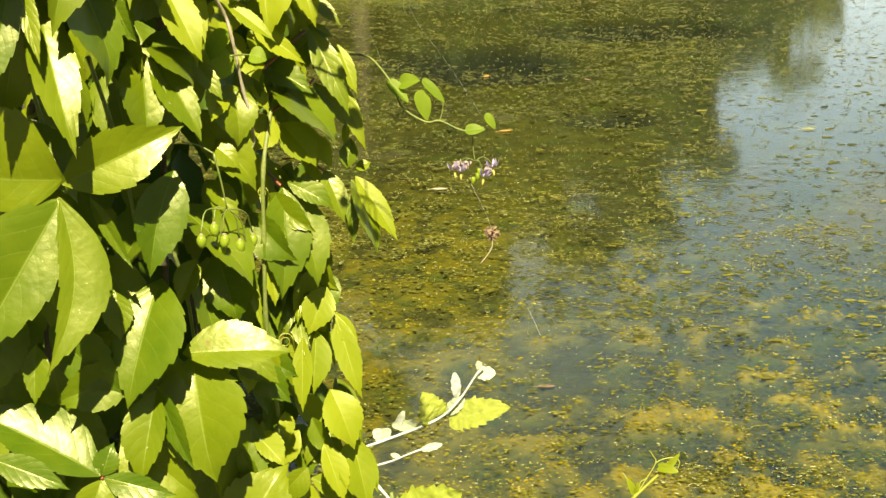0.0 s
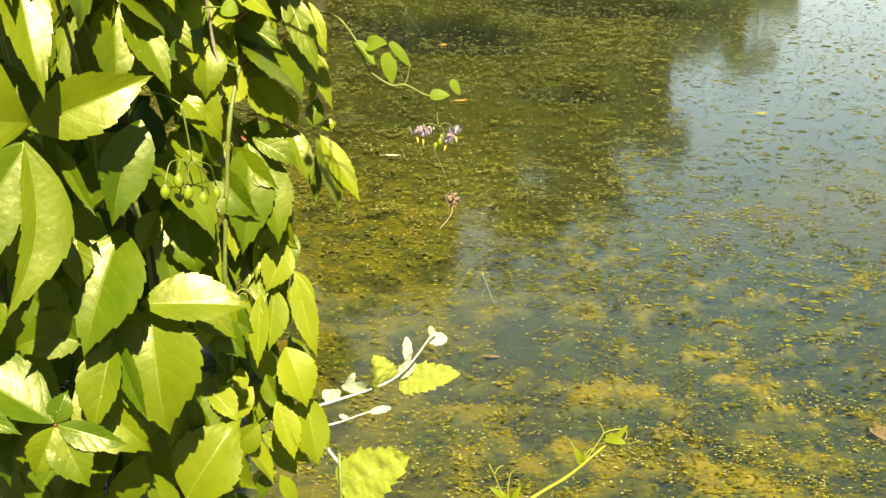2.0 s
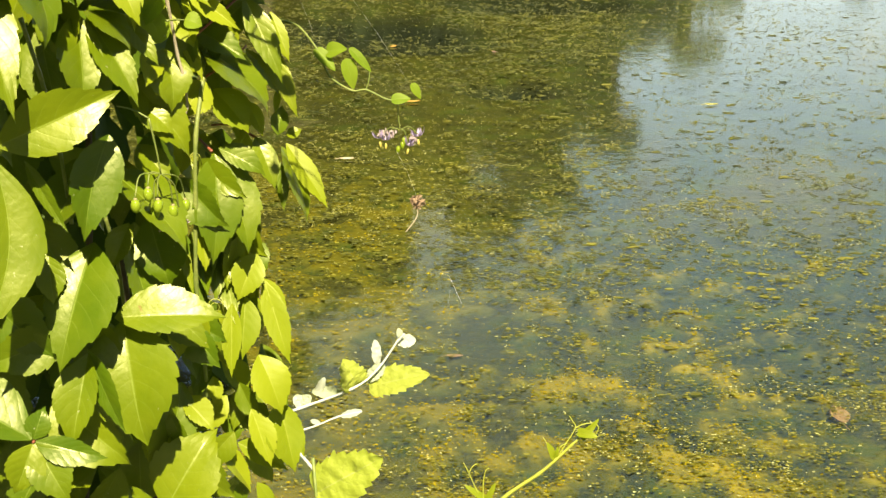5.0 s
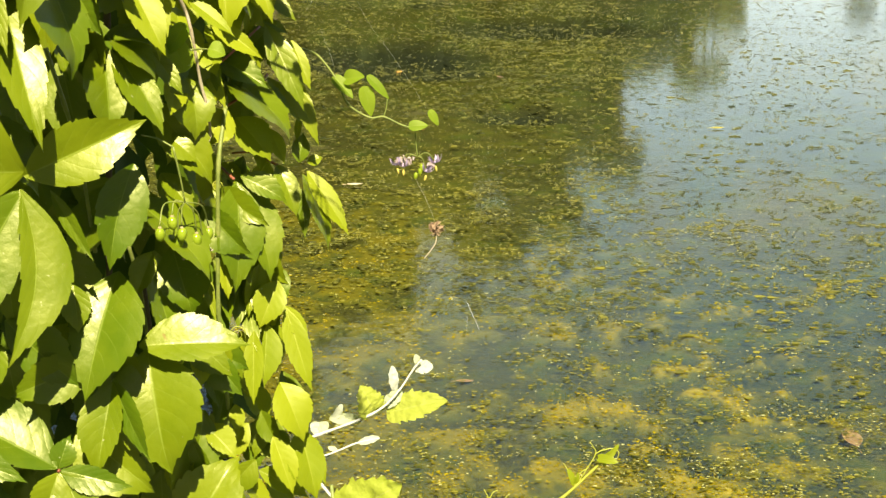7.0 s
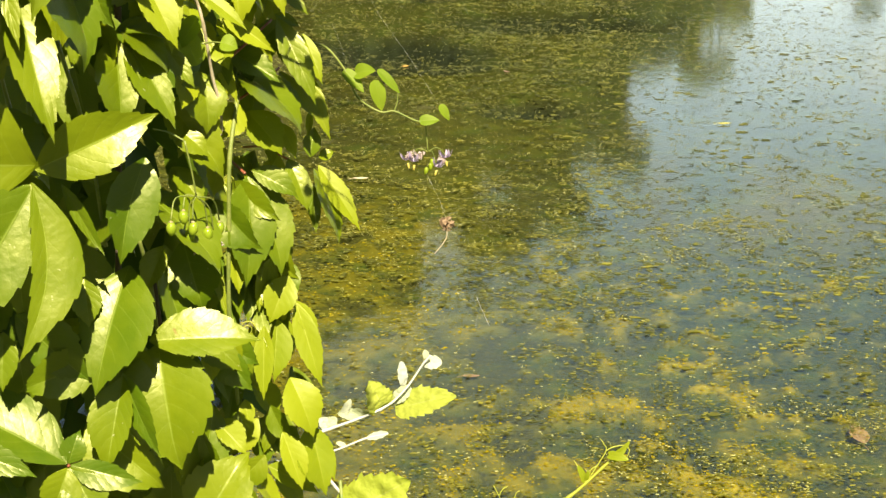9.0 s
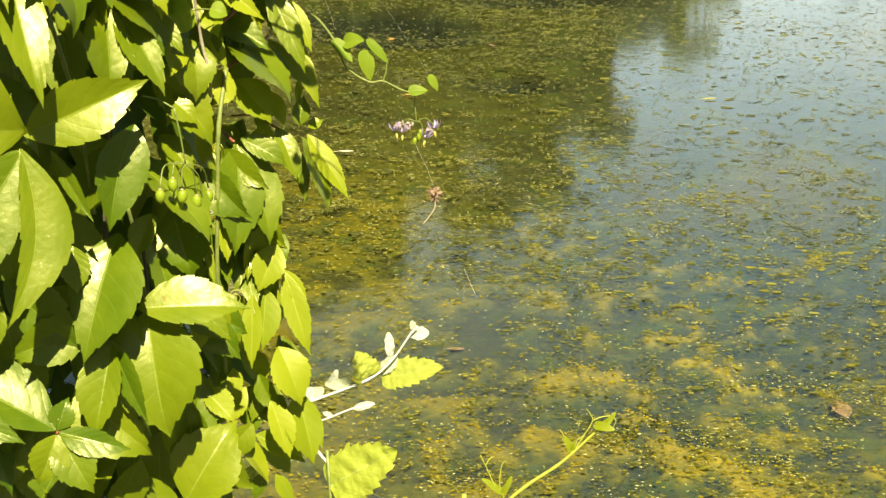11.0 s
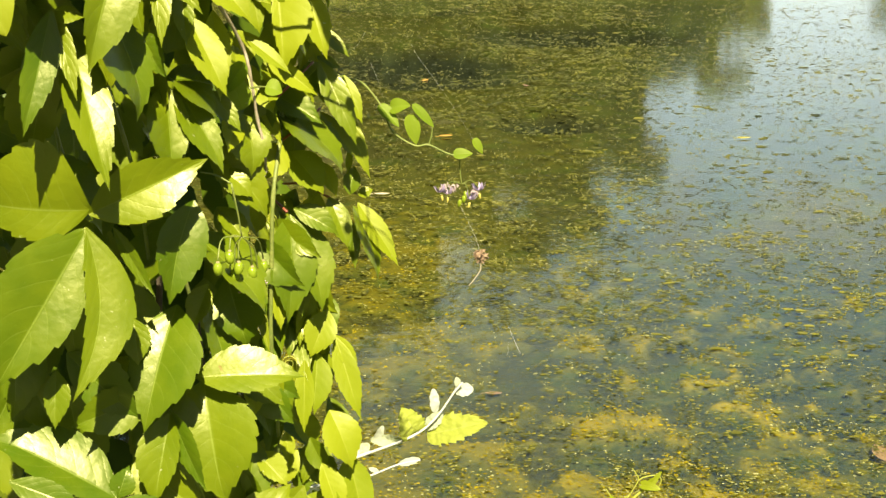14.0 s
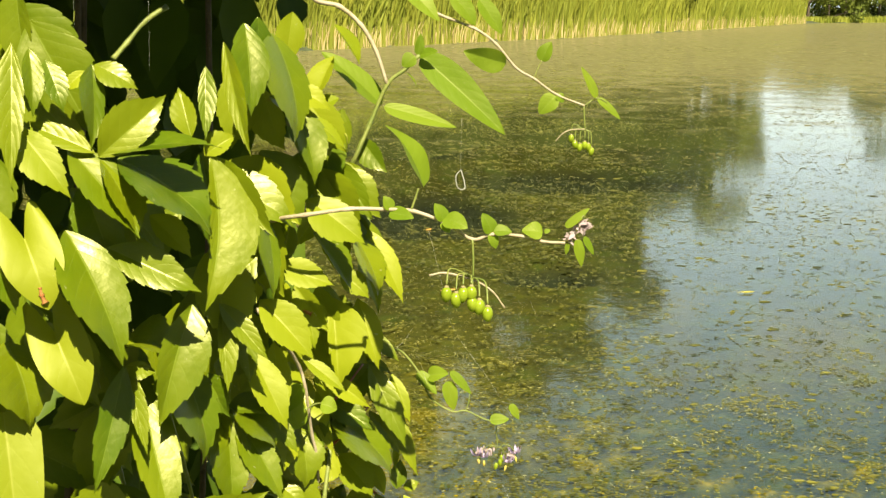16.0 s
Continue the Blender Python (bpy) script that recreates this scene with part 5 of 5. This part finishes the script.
stem(nightshade, [(-0.170, 0.995, 1.582), (-0.144, 0.945, 1.598), (-0.119, 0.925, 1.605), (-0.086, 0.925, 1.610), (-0.060, 0.925, 1.610), (-0.039, 0.925, 1.609), (-0.014, 0.925, 1.600), (0.006, 0.925, 1.588), (0.021, 0.925, 1.592), (0.042, 0.925, 1.591), (0.059, 0.925, 1.587), (0.076, 0.925, 1.586)], 0.0017, 0.001, BARK_PALE)
stem(nightshade, [(-0.040, 0.925, 1.610), (-0.037, 0.925, 1.619), (-0.035, 0.925, 1.626)], 0.0009, 0.0007, GREEN_STEM)
leaf(nightshade, "night", (-0.056, 0.925, 1.608), (-0.038, 0.915, 1.605), 0.013, 0, 15, 0.05, 0)
leaf(nightshade, "night", (-0.055, 0.925, 1.610), (-0.061, 0.925, 1.620), 0.010, 0, 15, 0.05, 0)
leaf(nightshade, "night", (-0.015, 0.925, 1.602), (-0.023, 0.925, 1.615), 0.012, 0, 14, 0.08, 0)
leaf(nightshade, "night", (-0.015, 0.925, 1.604), (0.002, 0.915, 1.598), 0.017, 0, 14, 0.08, 0)
leaf(nightshade, "night", (-0.017, 0.925, 1.601), (-0.011, 0.925, 1.593), 0.009, 0, 14, 0.08, 0)
leaf(nightshade, "night", (0.021, 0.925, 1.593), (0.013, 0.925, 1.608), 0.013, 0, 14, 0.08, 0)
leaf(nightshade, "night", (0.022, 0.925, 1.595), (0.036, 0.925, 1.594), 0.010, 0, 14, 0.08, 0)
leaf(nightshade, "night", (0.020, 0.925, 1.593), (0.024, 0.925, 1.581), 0.009, 0, 14, 0.08, 0)
leaf(nightshade, "night", (0.059, 0.925, 1.594), (0.043, 0.925, 1.595), 0.015, 0, 14, 0.08, 0)
leaf(nightshade, "night", (0.060, 0.925, 1.594), (0.065, 0.925, 1.596), 0.004, 0, 14, 0.08, 0)
leaf(nightshade, "night", (0.076, 0.925, 1.598), (0.094, 0.925, 1.613), 0.007, 0, 14, 0.08, 0)
leaf(nightshade, "night", (0.085, 0.925, 1.589), (0.089, 0.925, 1.568), 0.009, 0, 14, 0.08, 0)
leaf(nightshade, "night", (0.090, 0.925, 1.591), (0.098, 0.925, 1.577), 0.006, 0, 14, 0.08, 0)
leaf(nightshade, "night", (0.078, 0.925, 1.586), (0.077, 0.925, 1.577), 0.004, 0, 14, 0.08, 0)
berry_cluster(nightshade, [(0.005, 0.900, 1.592), (0.006, 0.900, 1.577), (0.006, 0.900, 1.564)], [(-0.014, 0.880, 1.555), (-0.007, 0.880, 1.551), (-0.002, 0.880, 1.555), (0.004, 0.880, 1.556), (0.005, 0.880, 1.548), (0.010, 0.880, 1.546), (0.016, 0.880, 1.541)])
stem(nightshade, [(-0.026, 0.900, 1.565), (-0.014, 0.900, 1.567), (0.006, 0.900, 1.562), (0.020, 0.900, 1.554), (0.030, 0.900, 1.541)], 0.0008, 0.0005, BARK_PALE)
withered_flowers(nightshade, [(0.081, 0.925, 1.589), (0.088, 0.925, 1.597), (0.091, 0.925, 1.601)])
stem(nightshade, [(-0.058, 1.320, 1.781), (-0.029, 1.320, 1.760), (-0.015, 1.320, 1.751), (0.023, 1.320, 1.737), (0.046, 1.320, 1.721), (0.066, 1.320, 1.698), (0.085, 1.320, 1.687), (0.109, 1.320, 1.671), (0.138, 1.320, 1.660)], 0.0016, 0.001, BARK_PALE)
stem(nightshade, [(0.085, 1.320, 1.688), (0.089, 1.320, 1.698), (0.093, 1.320, 1.706)], 0.0007, 0.0005, GREEN_STEM)
stem(nightshade, [(0.138, 1.320, 1.660), (0.150, 1.320, 1.668), (0.161, 1.320, 1.664)], 0.0007, 0.0005, GREEN_STEM)
leaf(nightshade, "night", (0.056, 1.320, 1.702), (0.012, 1.320, 1.714), 0.026, 50, 18, 0.08, 0)
leaf(nightshade, "night", (0.027, 1.320, 1.766), (0.051, 1.320, 1.731), 0.021, 0, 18, 0.08, 0)
leaf(nightshade, "night", (0.092, 1.320, 1.705), (0.102, 1.320, 1.725), 0.017, 20, 18, 0.08, 0)
leaf(nightshade, "night", (0.108, 1.320, 1.670), (0.091, 1.320, 1.651), 0.020, 0, 18, 0.08, 0)
leaf(nightshade, "night", (0.109, 1.320, 1.671), (0.116, 1.320, 1.663), 0.011, 0, 18, 0.08, 0)
leaf(nightshade, "night", (0.150, 1.320, 1.668), (0.133, 1.320, 1.700), 0.011, 0, 18, 0.08, 0)
leaf(nightshade, "night", (0.151, 1.320, 1.668), (0.176, 1.320, 1.646), 0.010, 0, 18, 0.08, 0)
leaf(nightshade, "night", (-0.000, 1.320, 1.771), (0.024, 1.320, 1.740), 0.023, 0, 18, 0.08, 0)
berry_cluster(nightshade, [(0.136, 1.310, 1.660), (0.137, 1.310, 1.647), (0.138, 1.310, 1.636)], [(0.124, 1.310, 1.627), (0.128, 1.310, 1.621), (0.133, 1.310, 1.618), (0.138, 1.310, 1.620), (0.142, 1.310, 1.618), (0.145, 1.310, 1.614)], 0.75)
stem(nightshade, [(0.138, 1.310, 1.637), (0.124, 1.310, 1.636), (0.115, 1.310, 1.632), (0.108, 1.310, 1.624)], 0.0006, 0.0004, BARK_PALE)
stem(nightshade, [(-0.096, 1.480, 1.371), (-0.062, 1.440, 1.371), (-0.046, 1.440, 1.364), (-0.026, 1.440, 1.338), (-0.014, 1.440, 1.311), (0.011, 1.440, 1.295), (0.027, 1.440, 1.296), (0.049, 1.440, 1.286), (0.064, 1.440, 1.283)], 0.0014, 0.0009, GREEN_STEM)
stem(nightshade, [(0.027, 1.440, 1.296), (0.030, 1.440, 1.306), (0.031, 1.440, 1.316)], 0.0008, 0.0006, GREEN_STEM)
leaf(nightshade, "night", (-0.030, 1.440, 1.342), (-0.007, 1.430, 1.318), 0.016, 0, 18, 0.08, 0)
leaf(nightshade, "night", (-0.018, 1.440, 1.338), (0.006, 1.430, 1.343), 0.020, 0, 18, 0.08, 0)
leaf(nightshade, "night", (0.008, 1.440, 1.343), (0.033, 1.440, 1.316), 0.012, 0, 18, 0.08, 0)
leaf(nightshade, "night", (0.004, 1.440, 1.331), (0.013, 1.440, 1.296), 0.019, 0, 18, 0.08, 0)
leaf(nightshade, "night", (0.055, 1.440, 1.285), (0.078, 1.440, 1.286), 0.014, 0, 18, 0.08, 0)
leaf(nightshade, "night", (0.078, 1.440, 1.304), (0.089, 1.440, 1.286), 0.011, 0, 18, 0.08, 0)
flower_cluster(nightshade, [(0.063, 1.450, 1.280), (0.064, 1.450, 1.264), (0.066, 1.450, 1.248)], [(0.050, 1.450, 1.232), (0.043, 1.450, 1.234), (0.076, 1.450, 1.226), (0.087, 1.450, 1.237)])
withered_flowers(nightshade, [(0.046, 1.450, 1.241), (0.056, 1.450, 1.243), (0.081, 1.450, 1.239)])
buds(nightshade, [(0.064, 1.450, 1.225), (0.069, 1.450, 1.230), (0.071, 1.450, 1.235)])
stem(nightshade, [(-0.101, 1.130, 1.430), (-0.110, 1.112, 1.384), (-0.110, 1.099, 1.366), (-0.115, 1.079, 1.320), (-0.118, 1.084, 1.258), (-0.121, 1.092, 1.182), (-0.120, 1.107, 1.133), (-0.119, 1.131, 1.056), (-0.117, 1.143, 1.008), (-0.117, 1.163, 0.957)], 0.0018, 0.0022, GREEN_STEM)
berry_cluster(nightshade, [(-0.140, 0.993, 1.352), (-0.136, 0.998, 1.326), (-0.134, 1.004, 1.304)], [(-0.151, 0.979, 1.283), (-0.143, 0.993, 1.289), (-0.137, 1.002, 1.277), (-0.141, 1.009, 1.269), (-0.128, 1.022, 1.267), (-0.121, 1.044, 1.266), (-0.124, 1.030, 1.258)])
withered_flowers(nightshade, [(-0.135, 1.019, 1.260), (-0.134, 1.017, 1.255), (-0.123, 1.040, 1.255)])
stem(nightshade, [(-0.141, 0.998, 1.351), (-0.153, 0.997, 1.358), (-0.163, 0.985, 1.363)], 0.0008, 0.0006, GREEN_STEM)
stem(nightshade, [(-0.126, 1.013, 1.427), (-0.120, 1.035, 1.425), (-0.113, 1.046, 1.423)], 0.0008, 0.0006, GREEN_STEM)
leaf(nightshade, "night", (-0.115, 1.036, 1.425), (-0.101, 1.036, 1.420), 0.017, 0, 20, 0.1, 0)
leaf(nightshade, "night", (-0.129, 1.015, 1.448), (-0.146, 1.015, 1.422), 0.016, 0, 18, 0.08, 0)
leaf(nightshade, "night", (-0.132, 1.020, 1.408), (-0.146, 1.020, 1.444), 0.022, 0, 15, 0.08, 0)
# red creeper stalks and hanging stems
stem(creeper, [(-0.110, 1.099, 1.366), (-0.089, 1.135, 1.377), (-0.078, 1.158, 1.386)], 0.0012, 0.001, RED_STALK)
stem(creeper, [(-0.117, 1.083, 1.402), (-0.098, 1.109, 1.418), (-0.083, 1.143, 1.431)], 0.0012, 0.001, RED_STALK)
stem(nightshade, [(-0.159, 0.953, 1.526), (-0.143, 0.988, 1.494), (-0.132, 1.022, 1.461), (-0.127, 1.027, 1.440), (-0.123, 1.044, 1.395), (-0.120, 1.049, 1.378), (-0.119, 1.060, 1.348), (-0.127, 1.055, 1.335)], 0.0015, 0.0012, BARK_PALE)
stem(creeper, [(-0.281, 1.029, 1.714), (-0.272, 1.042, 1.727), (-0.261, 1.055, 1.743), (-0.244, 1.068, 1.756)], 0.0022, 0.0022, GREEN_STEM)
stem(creeper, [(-0.286, 1.002, 1.416), (-0.280, 1.007, 1.374), (-0.267, 1.001, 1.324), (-0.269, 1.001, 1.242)], 0.0018, 0.0016, GREEN_STEM)
stem(creeper, [(-0.242, 1.017, 1.427), (-0.231, 1.023, 1.380), (-0.224, 1.037, 1.330), (-0.219, 1.049, 1.248)], 0.0018, 0.0016, GREEN_STEM)
stem(creeper, [(-0.191, 1.048, 1.258), (-0.186, 1.068, 1.211), (-0.182, 1.078, 1.144), (-0.177, 1.104, 1.044)], 0.0018, 0.0016, GREEN_STEM)
tendril(creeper, (-0.118, 1.089, 1.298), 0.0045)
tendril(creeper, (-0.106, 1.103, 1.156), 0.007, 1.6)
tendril(creeper, (-0.100, 1.054, 1.650), 0.006, 1.8)
# white poplar shoot
stem(poplar, [(-0.232, 1.710, 0.717), (-0.170, 1.560, 0.804), (-0.119, 1.560, 0.831), (-0.053, 1.560, 0.856), (0.012, 1.560, 0.883), (0.042, 1.560, 0.909), (0.066, 1.560, 0.946), (0.076, 1.560, 0.958)], 0.0021, 0.0012, WOOLLY)
stem(poplar, [(-0.229, 1.690, 0.723), (-0.160, 1.540, 0.811), (-0.102, 1.540, 0.823), (-0.051, 1.540, 0.833), (-0.008, 1.540, 0.851), (0.022, 1.540, 0.858)], 0.0017, 0.0009, WOOLLY)
stem(poplar, [(-0.080, 1.500, 0.839), (-0.058, 1.500, 0.820), (-0.025, 1.500, 0.780), (0.019, 1.500, 0.749), (0.048, 1.500, 0.738)], 0.0022, 0.0018, WOOLLY)
stem(poplar, [(0.019, 1.570, 0.884), (0.030, 1.570, 0.887), (0.039, 1.570, 0.888)], 0.0012, 0.0008, WOOLLY)
leaf(poplar, "poplar", (0.066, 1.570, 0.943), (0.091, 1.570, 0.945), 0.018, 0, 18, 0.08, 0)
leaf(poplar, "poplar", (0.071, 1.570, 0.948), (0.068, 1.570, 0.962), 0.009, 0, 18, 0.08, 0)
leaf(poplar, "poplar", (0.041, 1.570, 0.912), (0.038, 1.570, 0.946), 0.013, 0, 18, 0.08, 0)
leaf(poplar, "maple", (0.031, 1.570, 0.880), (0.110, 1.550, 0.906), 0.034, 10, 24, 0.1, 0)
leaf(poplar, "poplar", (0.028, 1.570, 0.889), (0.051, 1.570, 0.912), 0.018, 0, 18, 0.08, 0)
leaf(poplar, "maple", (0.013, 1.570, 0.877), (-0.004, 1.570, 0.919), 0.033, 0, 20, 0.3, 0)
leaf(poplar, "poplar", (-0.001, 1.570, 0.870), (-0.044, 1.570, 0.873), 0.016, 0, 18, 0.08, 0)
leaf(poplar, "poplar", (-0.054, 1.570, 0.850), (-0.067, 1.570, 0.867), 0.017, 0, 18, 0.08, 0)
leaf(poplar, "poplar", (-0.061, 1.570, 0.853), (-0.045, 1.570, 0.867), 0.015, 0, 18, 0.08, 0)
leaf(poplar, "poplar", (-0.038, 1.570, 0.869), (-0.027, 1.570, 0.893), 0.010, 0, 18, 0.08, 0)
leaf(poplar, "poplar", (-0.006, 1.570, 0.838), (0.022, 1.570, 0.846), 0.010, 0, 18, 0.08, 0)
leaf(poplar, "poplar", (-0.033, 1.570, 0.827), (-0.046, 1.570, 0.832), 0.007, 0, 18, 0.08, 0)
leaf(poplar, "maple", (-0.086, 1.570, 0.802), (-0.105, 1.570, 0.777), 0.035, 0, 18, 0.08, 0)
leaf(poplar, "maple", (-0.147, 1.550, 0.760), (-0.132, 1.550, 0.736), 0.029, 0, 18, 0.08, 0)
# broad-lobed shoot below it
stem(maple, [(0.003, 1.420, 0.716), (-0.012, 1.420, 0.754), (-0.026, 1.420, 0.784), (-0.033, 1.420, 0.802)], 0.0018, 0.0012, GREEN_STEM)
leaf(maple, "maple", (-0.033, 1.420, 0.802), (0.049, 1.410, 0.856), 0.054, 0, 14, 0.05, 0)
# climbing shoot with tendrils over the water
stem(cucumber, [(0.149, 1.250, 0.854), (0.186, 1.250, 0.889), (0.218, 1.250, 0.913), (0.235, 1.250, 0.929), (0.252, 1.250, 0.947), (0.262, 1.250, 0.957)], 0.0022, 0.0013, YELLOW_STEM)
stem(cucumber, [(0.235, 1.250, 0.929), (0.246, 1.250, 0.949), (0.255, 1.250, 0.967), (0.252, 1.250, 0.975), (0.248, 1.250, 0.981)], 0.0007, 0.0004, YELLOW_STEM)
stem(cucumber, [(0.255, 1.250, 0.967), (0.262, 1.250, 0.971), (0.274, 1.250, 0.973), (0.280, 1.250, 0.968), (0.278, 1.250, 0.960)], 0.0007, 0.0004, YELLOW_STEM)
stem(cucumber, [(0.246, 1.250, 0.949), (0.240, 1.250, 0.945), (0.238, 1.250, 0.937)], 0.0007, 0.0004, YELLOW_STEM)
stem(cucumber, [(0.163, 1.250, 0.875), (0.151, 1.250, 0.894), (0.142, 1.250, 0.914), (0.136, 1.250, 0.926)], 0.0007, 0.0004, YELLOW_STEM)
stem(cucumber, [(0.159, 1.250, 0.874), (0.158, 1.250, 0.901), (0.160, 1.250, 0.916), (0.164, 1.250, 0.920)], 0.0007, 0.0004, YELLOW_STEM)
stem(cucumber, [(0.142, 1.250, 0.914), (0.146, 1.250, 0.922), (0.151, 1.250, 0.925)], 0.0007, 0.0004, YELLOW_STEM)
stem(cucumber, [(0.234, 1.250, 0.930), (0.228, 1.250, 0.944), (0.221, 1.250, 0.956)], 0.0007, 0.0004, YELLOW_STEM)
leaf(cucumber, "heart", (0.258, 1.250, 0.962), (0.278, 1.240, 0.961), 0.010, 0, 20, 0.15, 0)
leaf(cucumber, "heart", (0.263, 1.250, 0.955), (0.280, 1.250, 0.978), 0.007, 0, 20, 0.15, 0)
leaf(cucumber, "heart", (0.266, 1.250, 0.961), (0.277, 1.250, 0.972), 0.008, 0, 20, 0.15, 0)
leaf(cucumber, "heart", (0.234, 1.250, 0.931), (0.225, 1.250, 0.950), 0.008, 0, 20, 0.15, 0)
leaf(cucumber, "heart", (0.235, 1.250, 0.932), (0.237, 1.250, 0.945), 0.005, 0, 20, 0.15, 0)
leaf(cucumber, "heart", (0.162, 1.250, 0.881), (0.138, 1.250, 0.899), 0.008, 0, 20, 0.15, 0)
leaf(cucumber, "heart", (0.162, 1.250, 0.881), (0.171, 1.250, 0.902), 0.007, 0, 20, 0.15, 0)
# hanging dry tuft, threads
dry_tuft([(0.062, 1.350, 1.245), (0.076, 1.350, 1.216), (0.084, 1.350, 1.195)], [(0.085, 1.350, 1.176), (0.081, 1.350, 1.167), (0.072, 1.350, 1.155)])
thread(web, [(-0.037, 1.200, 1.452), (-0.043, 1.200, 1.442), (-0.052, 1.200, 1.432)])
thread(web, [(-0.034, 1.250, 1.416), (-0.026, 1.250, 1.397), (-0.021, 1.250, 1.380)])
thread(web, [(0.001, 1.300, 1.439), (0.013, 1.300, 1.416), (0.039, 1.300, 1.381)])
thread(web, [(0.039, 1.300, 1.381), (0.061, 1.300, 1.347), (0.072, 1.300, 1.329)])
thread(web, [(0.129, 1.500, 1.056), (0.137, 1.500, 1.038), (0.145, 1.500, 1.020)], 0.0002)
thread(web, [(0.103, 1.500, 1.416), (0.111, 1.500, 1.398)])
thread(web, [(0.130, 1.500, 1.038), (0.129, 1.500, 1.016)])
thread(web, [(0.003, 1.100, 1.664), (0.003, 1.100, 1.639), (0.003, 1.100, 1.619)])
thread(web, [(0.003, 1.100, 1.619), (-0.001, 1.100, 1.613), (0.001, 1.100, 1.603), (0.007, 1.100, 1.603), (0.005, 1.100, 1.614), (0.003, 1.100, 1.619)], 0.0004)
thread(web, [(-0.016, 0.900, 1.555), (-0.022, 0.900, 1.579), (-0.027, 0.900, 1.598)])
thread(web, [(-0.282, 0.907, 1.769), (-0.282, 0.907, 1.737), (-0.282, 0.906, 1.711)], 0.00003)
thread(web, [(-0.231, 0.918, 1.769), (-0.231, 0.918, 1.737), (-0.231, 0.917, 1.711)], 0.00003)

# leaves deeper in the curtain
def curtain(x, z):
    """How far off the curtain's face lies: it turns away at its edge and leans out towards the top."""
    out = min(0.06, max(-0.025, (1.52 - z) * 0.3))
    face = float(np.interp(x, (-0.45, -0.30, -0.25, -0.20, -0.16, -0.10, -0.06, -0.03), (0.815, 0.825, 0.84, 0.885, 0.95, 1.08, 1.15, 1.19)))
    return face + out * min(1.0, max(0.0, (-0.06 - x) / 0.06))


def filler(parent, count, xs, zs, behind, longs, seed, sunny=0.0):
    """Leaves of random length and turn, set behind the curtain's face."""
    rnd = random.Random(seed)
    for _ in range(count):
        x, z = rnd.uniform(*xs), rnd.uniform(*zs)
        if z > 1.67 and -0.275 < x < -0.18:
            continue
        base = Vector((x, curtain(x, z) + rnd.uniform(*behind), z))
        long = rnd.uniform(*longs)
        tip = base + Vector((rnd.gauss(0.12, 0.45), rnd.uniform(-0.3, 0.05), -rnd.uniform(0.4, 1.1))).normalized() * long
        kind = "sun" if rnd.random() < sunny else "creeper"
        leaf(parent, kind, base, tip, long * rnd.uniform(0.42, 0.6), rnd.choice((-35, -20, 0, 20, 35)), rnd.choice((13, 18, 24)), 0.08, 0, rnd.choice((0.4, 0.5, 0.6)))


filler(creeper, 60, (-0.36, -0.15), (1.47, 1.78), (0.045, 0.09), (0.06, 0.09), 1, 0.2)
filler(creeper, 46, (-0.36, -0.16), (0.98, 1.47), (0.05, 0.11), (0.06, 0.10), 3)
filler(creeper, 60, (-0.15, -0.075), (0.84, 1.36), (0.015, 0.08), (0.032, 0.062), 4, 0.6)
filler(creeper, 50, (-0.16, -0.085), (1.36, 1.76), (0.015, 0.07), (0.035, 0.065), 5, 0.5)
under = thing("creeper_undergrowth", (-0.45, 1.3, 0.1), "shaded inner layer of creeper leaves behind the curtain", "climbing plant")
stem(under, [(-0.45, 1.3, 0.1), (-0.42, 1.3, 0.9), (-0.38, 1.32, 1.6), (-0.36, 1.34, 2.2)], 0.006, 0.004, BARK_DARK)
filler(under, 170, (-0.62, -0.19), (0.55, 1.5), (0.28, 0.48), (0.06, 0.11), 2)
filler(under, 50, (-0.62, -0.46), (1.5, 2.1), (0.28, 0.48), (0.06, 0.11), 6)


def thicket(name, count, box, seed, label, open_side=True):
    """The inner mass of the curtain: overlapping coarse leaves in one mesh, shade put into their darker green."""
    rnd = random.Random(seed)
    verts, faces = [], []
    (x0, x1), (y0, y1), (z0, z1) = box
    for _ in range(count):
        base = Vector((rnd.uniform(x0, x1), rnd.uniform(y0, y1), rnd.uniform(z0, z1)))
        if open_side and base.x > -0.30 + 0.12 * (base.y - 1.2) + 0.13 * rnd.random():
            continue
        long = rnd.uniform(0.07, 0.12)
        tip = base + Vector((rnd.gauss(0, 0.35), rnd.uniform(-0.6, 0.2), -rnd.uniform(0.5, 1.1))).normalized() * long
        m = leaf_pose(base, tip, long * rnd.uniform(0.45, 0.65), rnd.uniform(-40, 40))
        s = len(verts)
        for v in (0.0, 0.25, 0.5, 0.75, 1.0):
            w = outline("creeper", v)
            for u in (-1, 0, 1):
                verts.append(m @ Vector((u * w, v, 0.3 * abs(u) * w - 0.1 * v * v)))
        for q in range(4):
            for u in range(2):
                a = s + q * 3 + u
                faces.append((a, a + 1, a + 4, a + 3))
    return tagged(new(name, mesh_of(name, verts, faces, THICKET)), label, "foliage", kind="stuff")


thicket("creeper_thicket", 1500, ((-0.95, -0.17), (1.36, 1.8), (0.1, 2.3)), 5, "dense inner mass of creeper leaves, coloured darker as if in shade")
thicket("creeper_overhang", 900, ((-1.3, -0.17), (0.90, 1.06), (1.92, 2.35)), 9, "unseen creeper leaves added above the curtain to shade its inside", False)
thicket("creeper_crown", 2600, ((-1.7, -0.14), (0.97, 2.1), (1.88, 2.5)), 6, "unseen creeper foliage added over the curtain to block sun and sky", False)
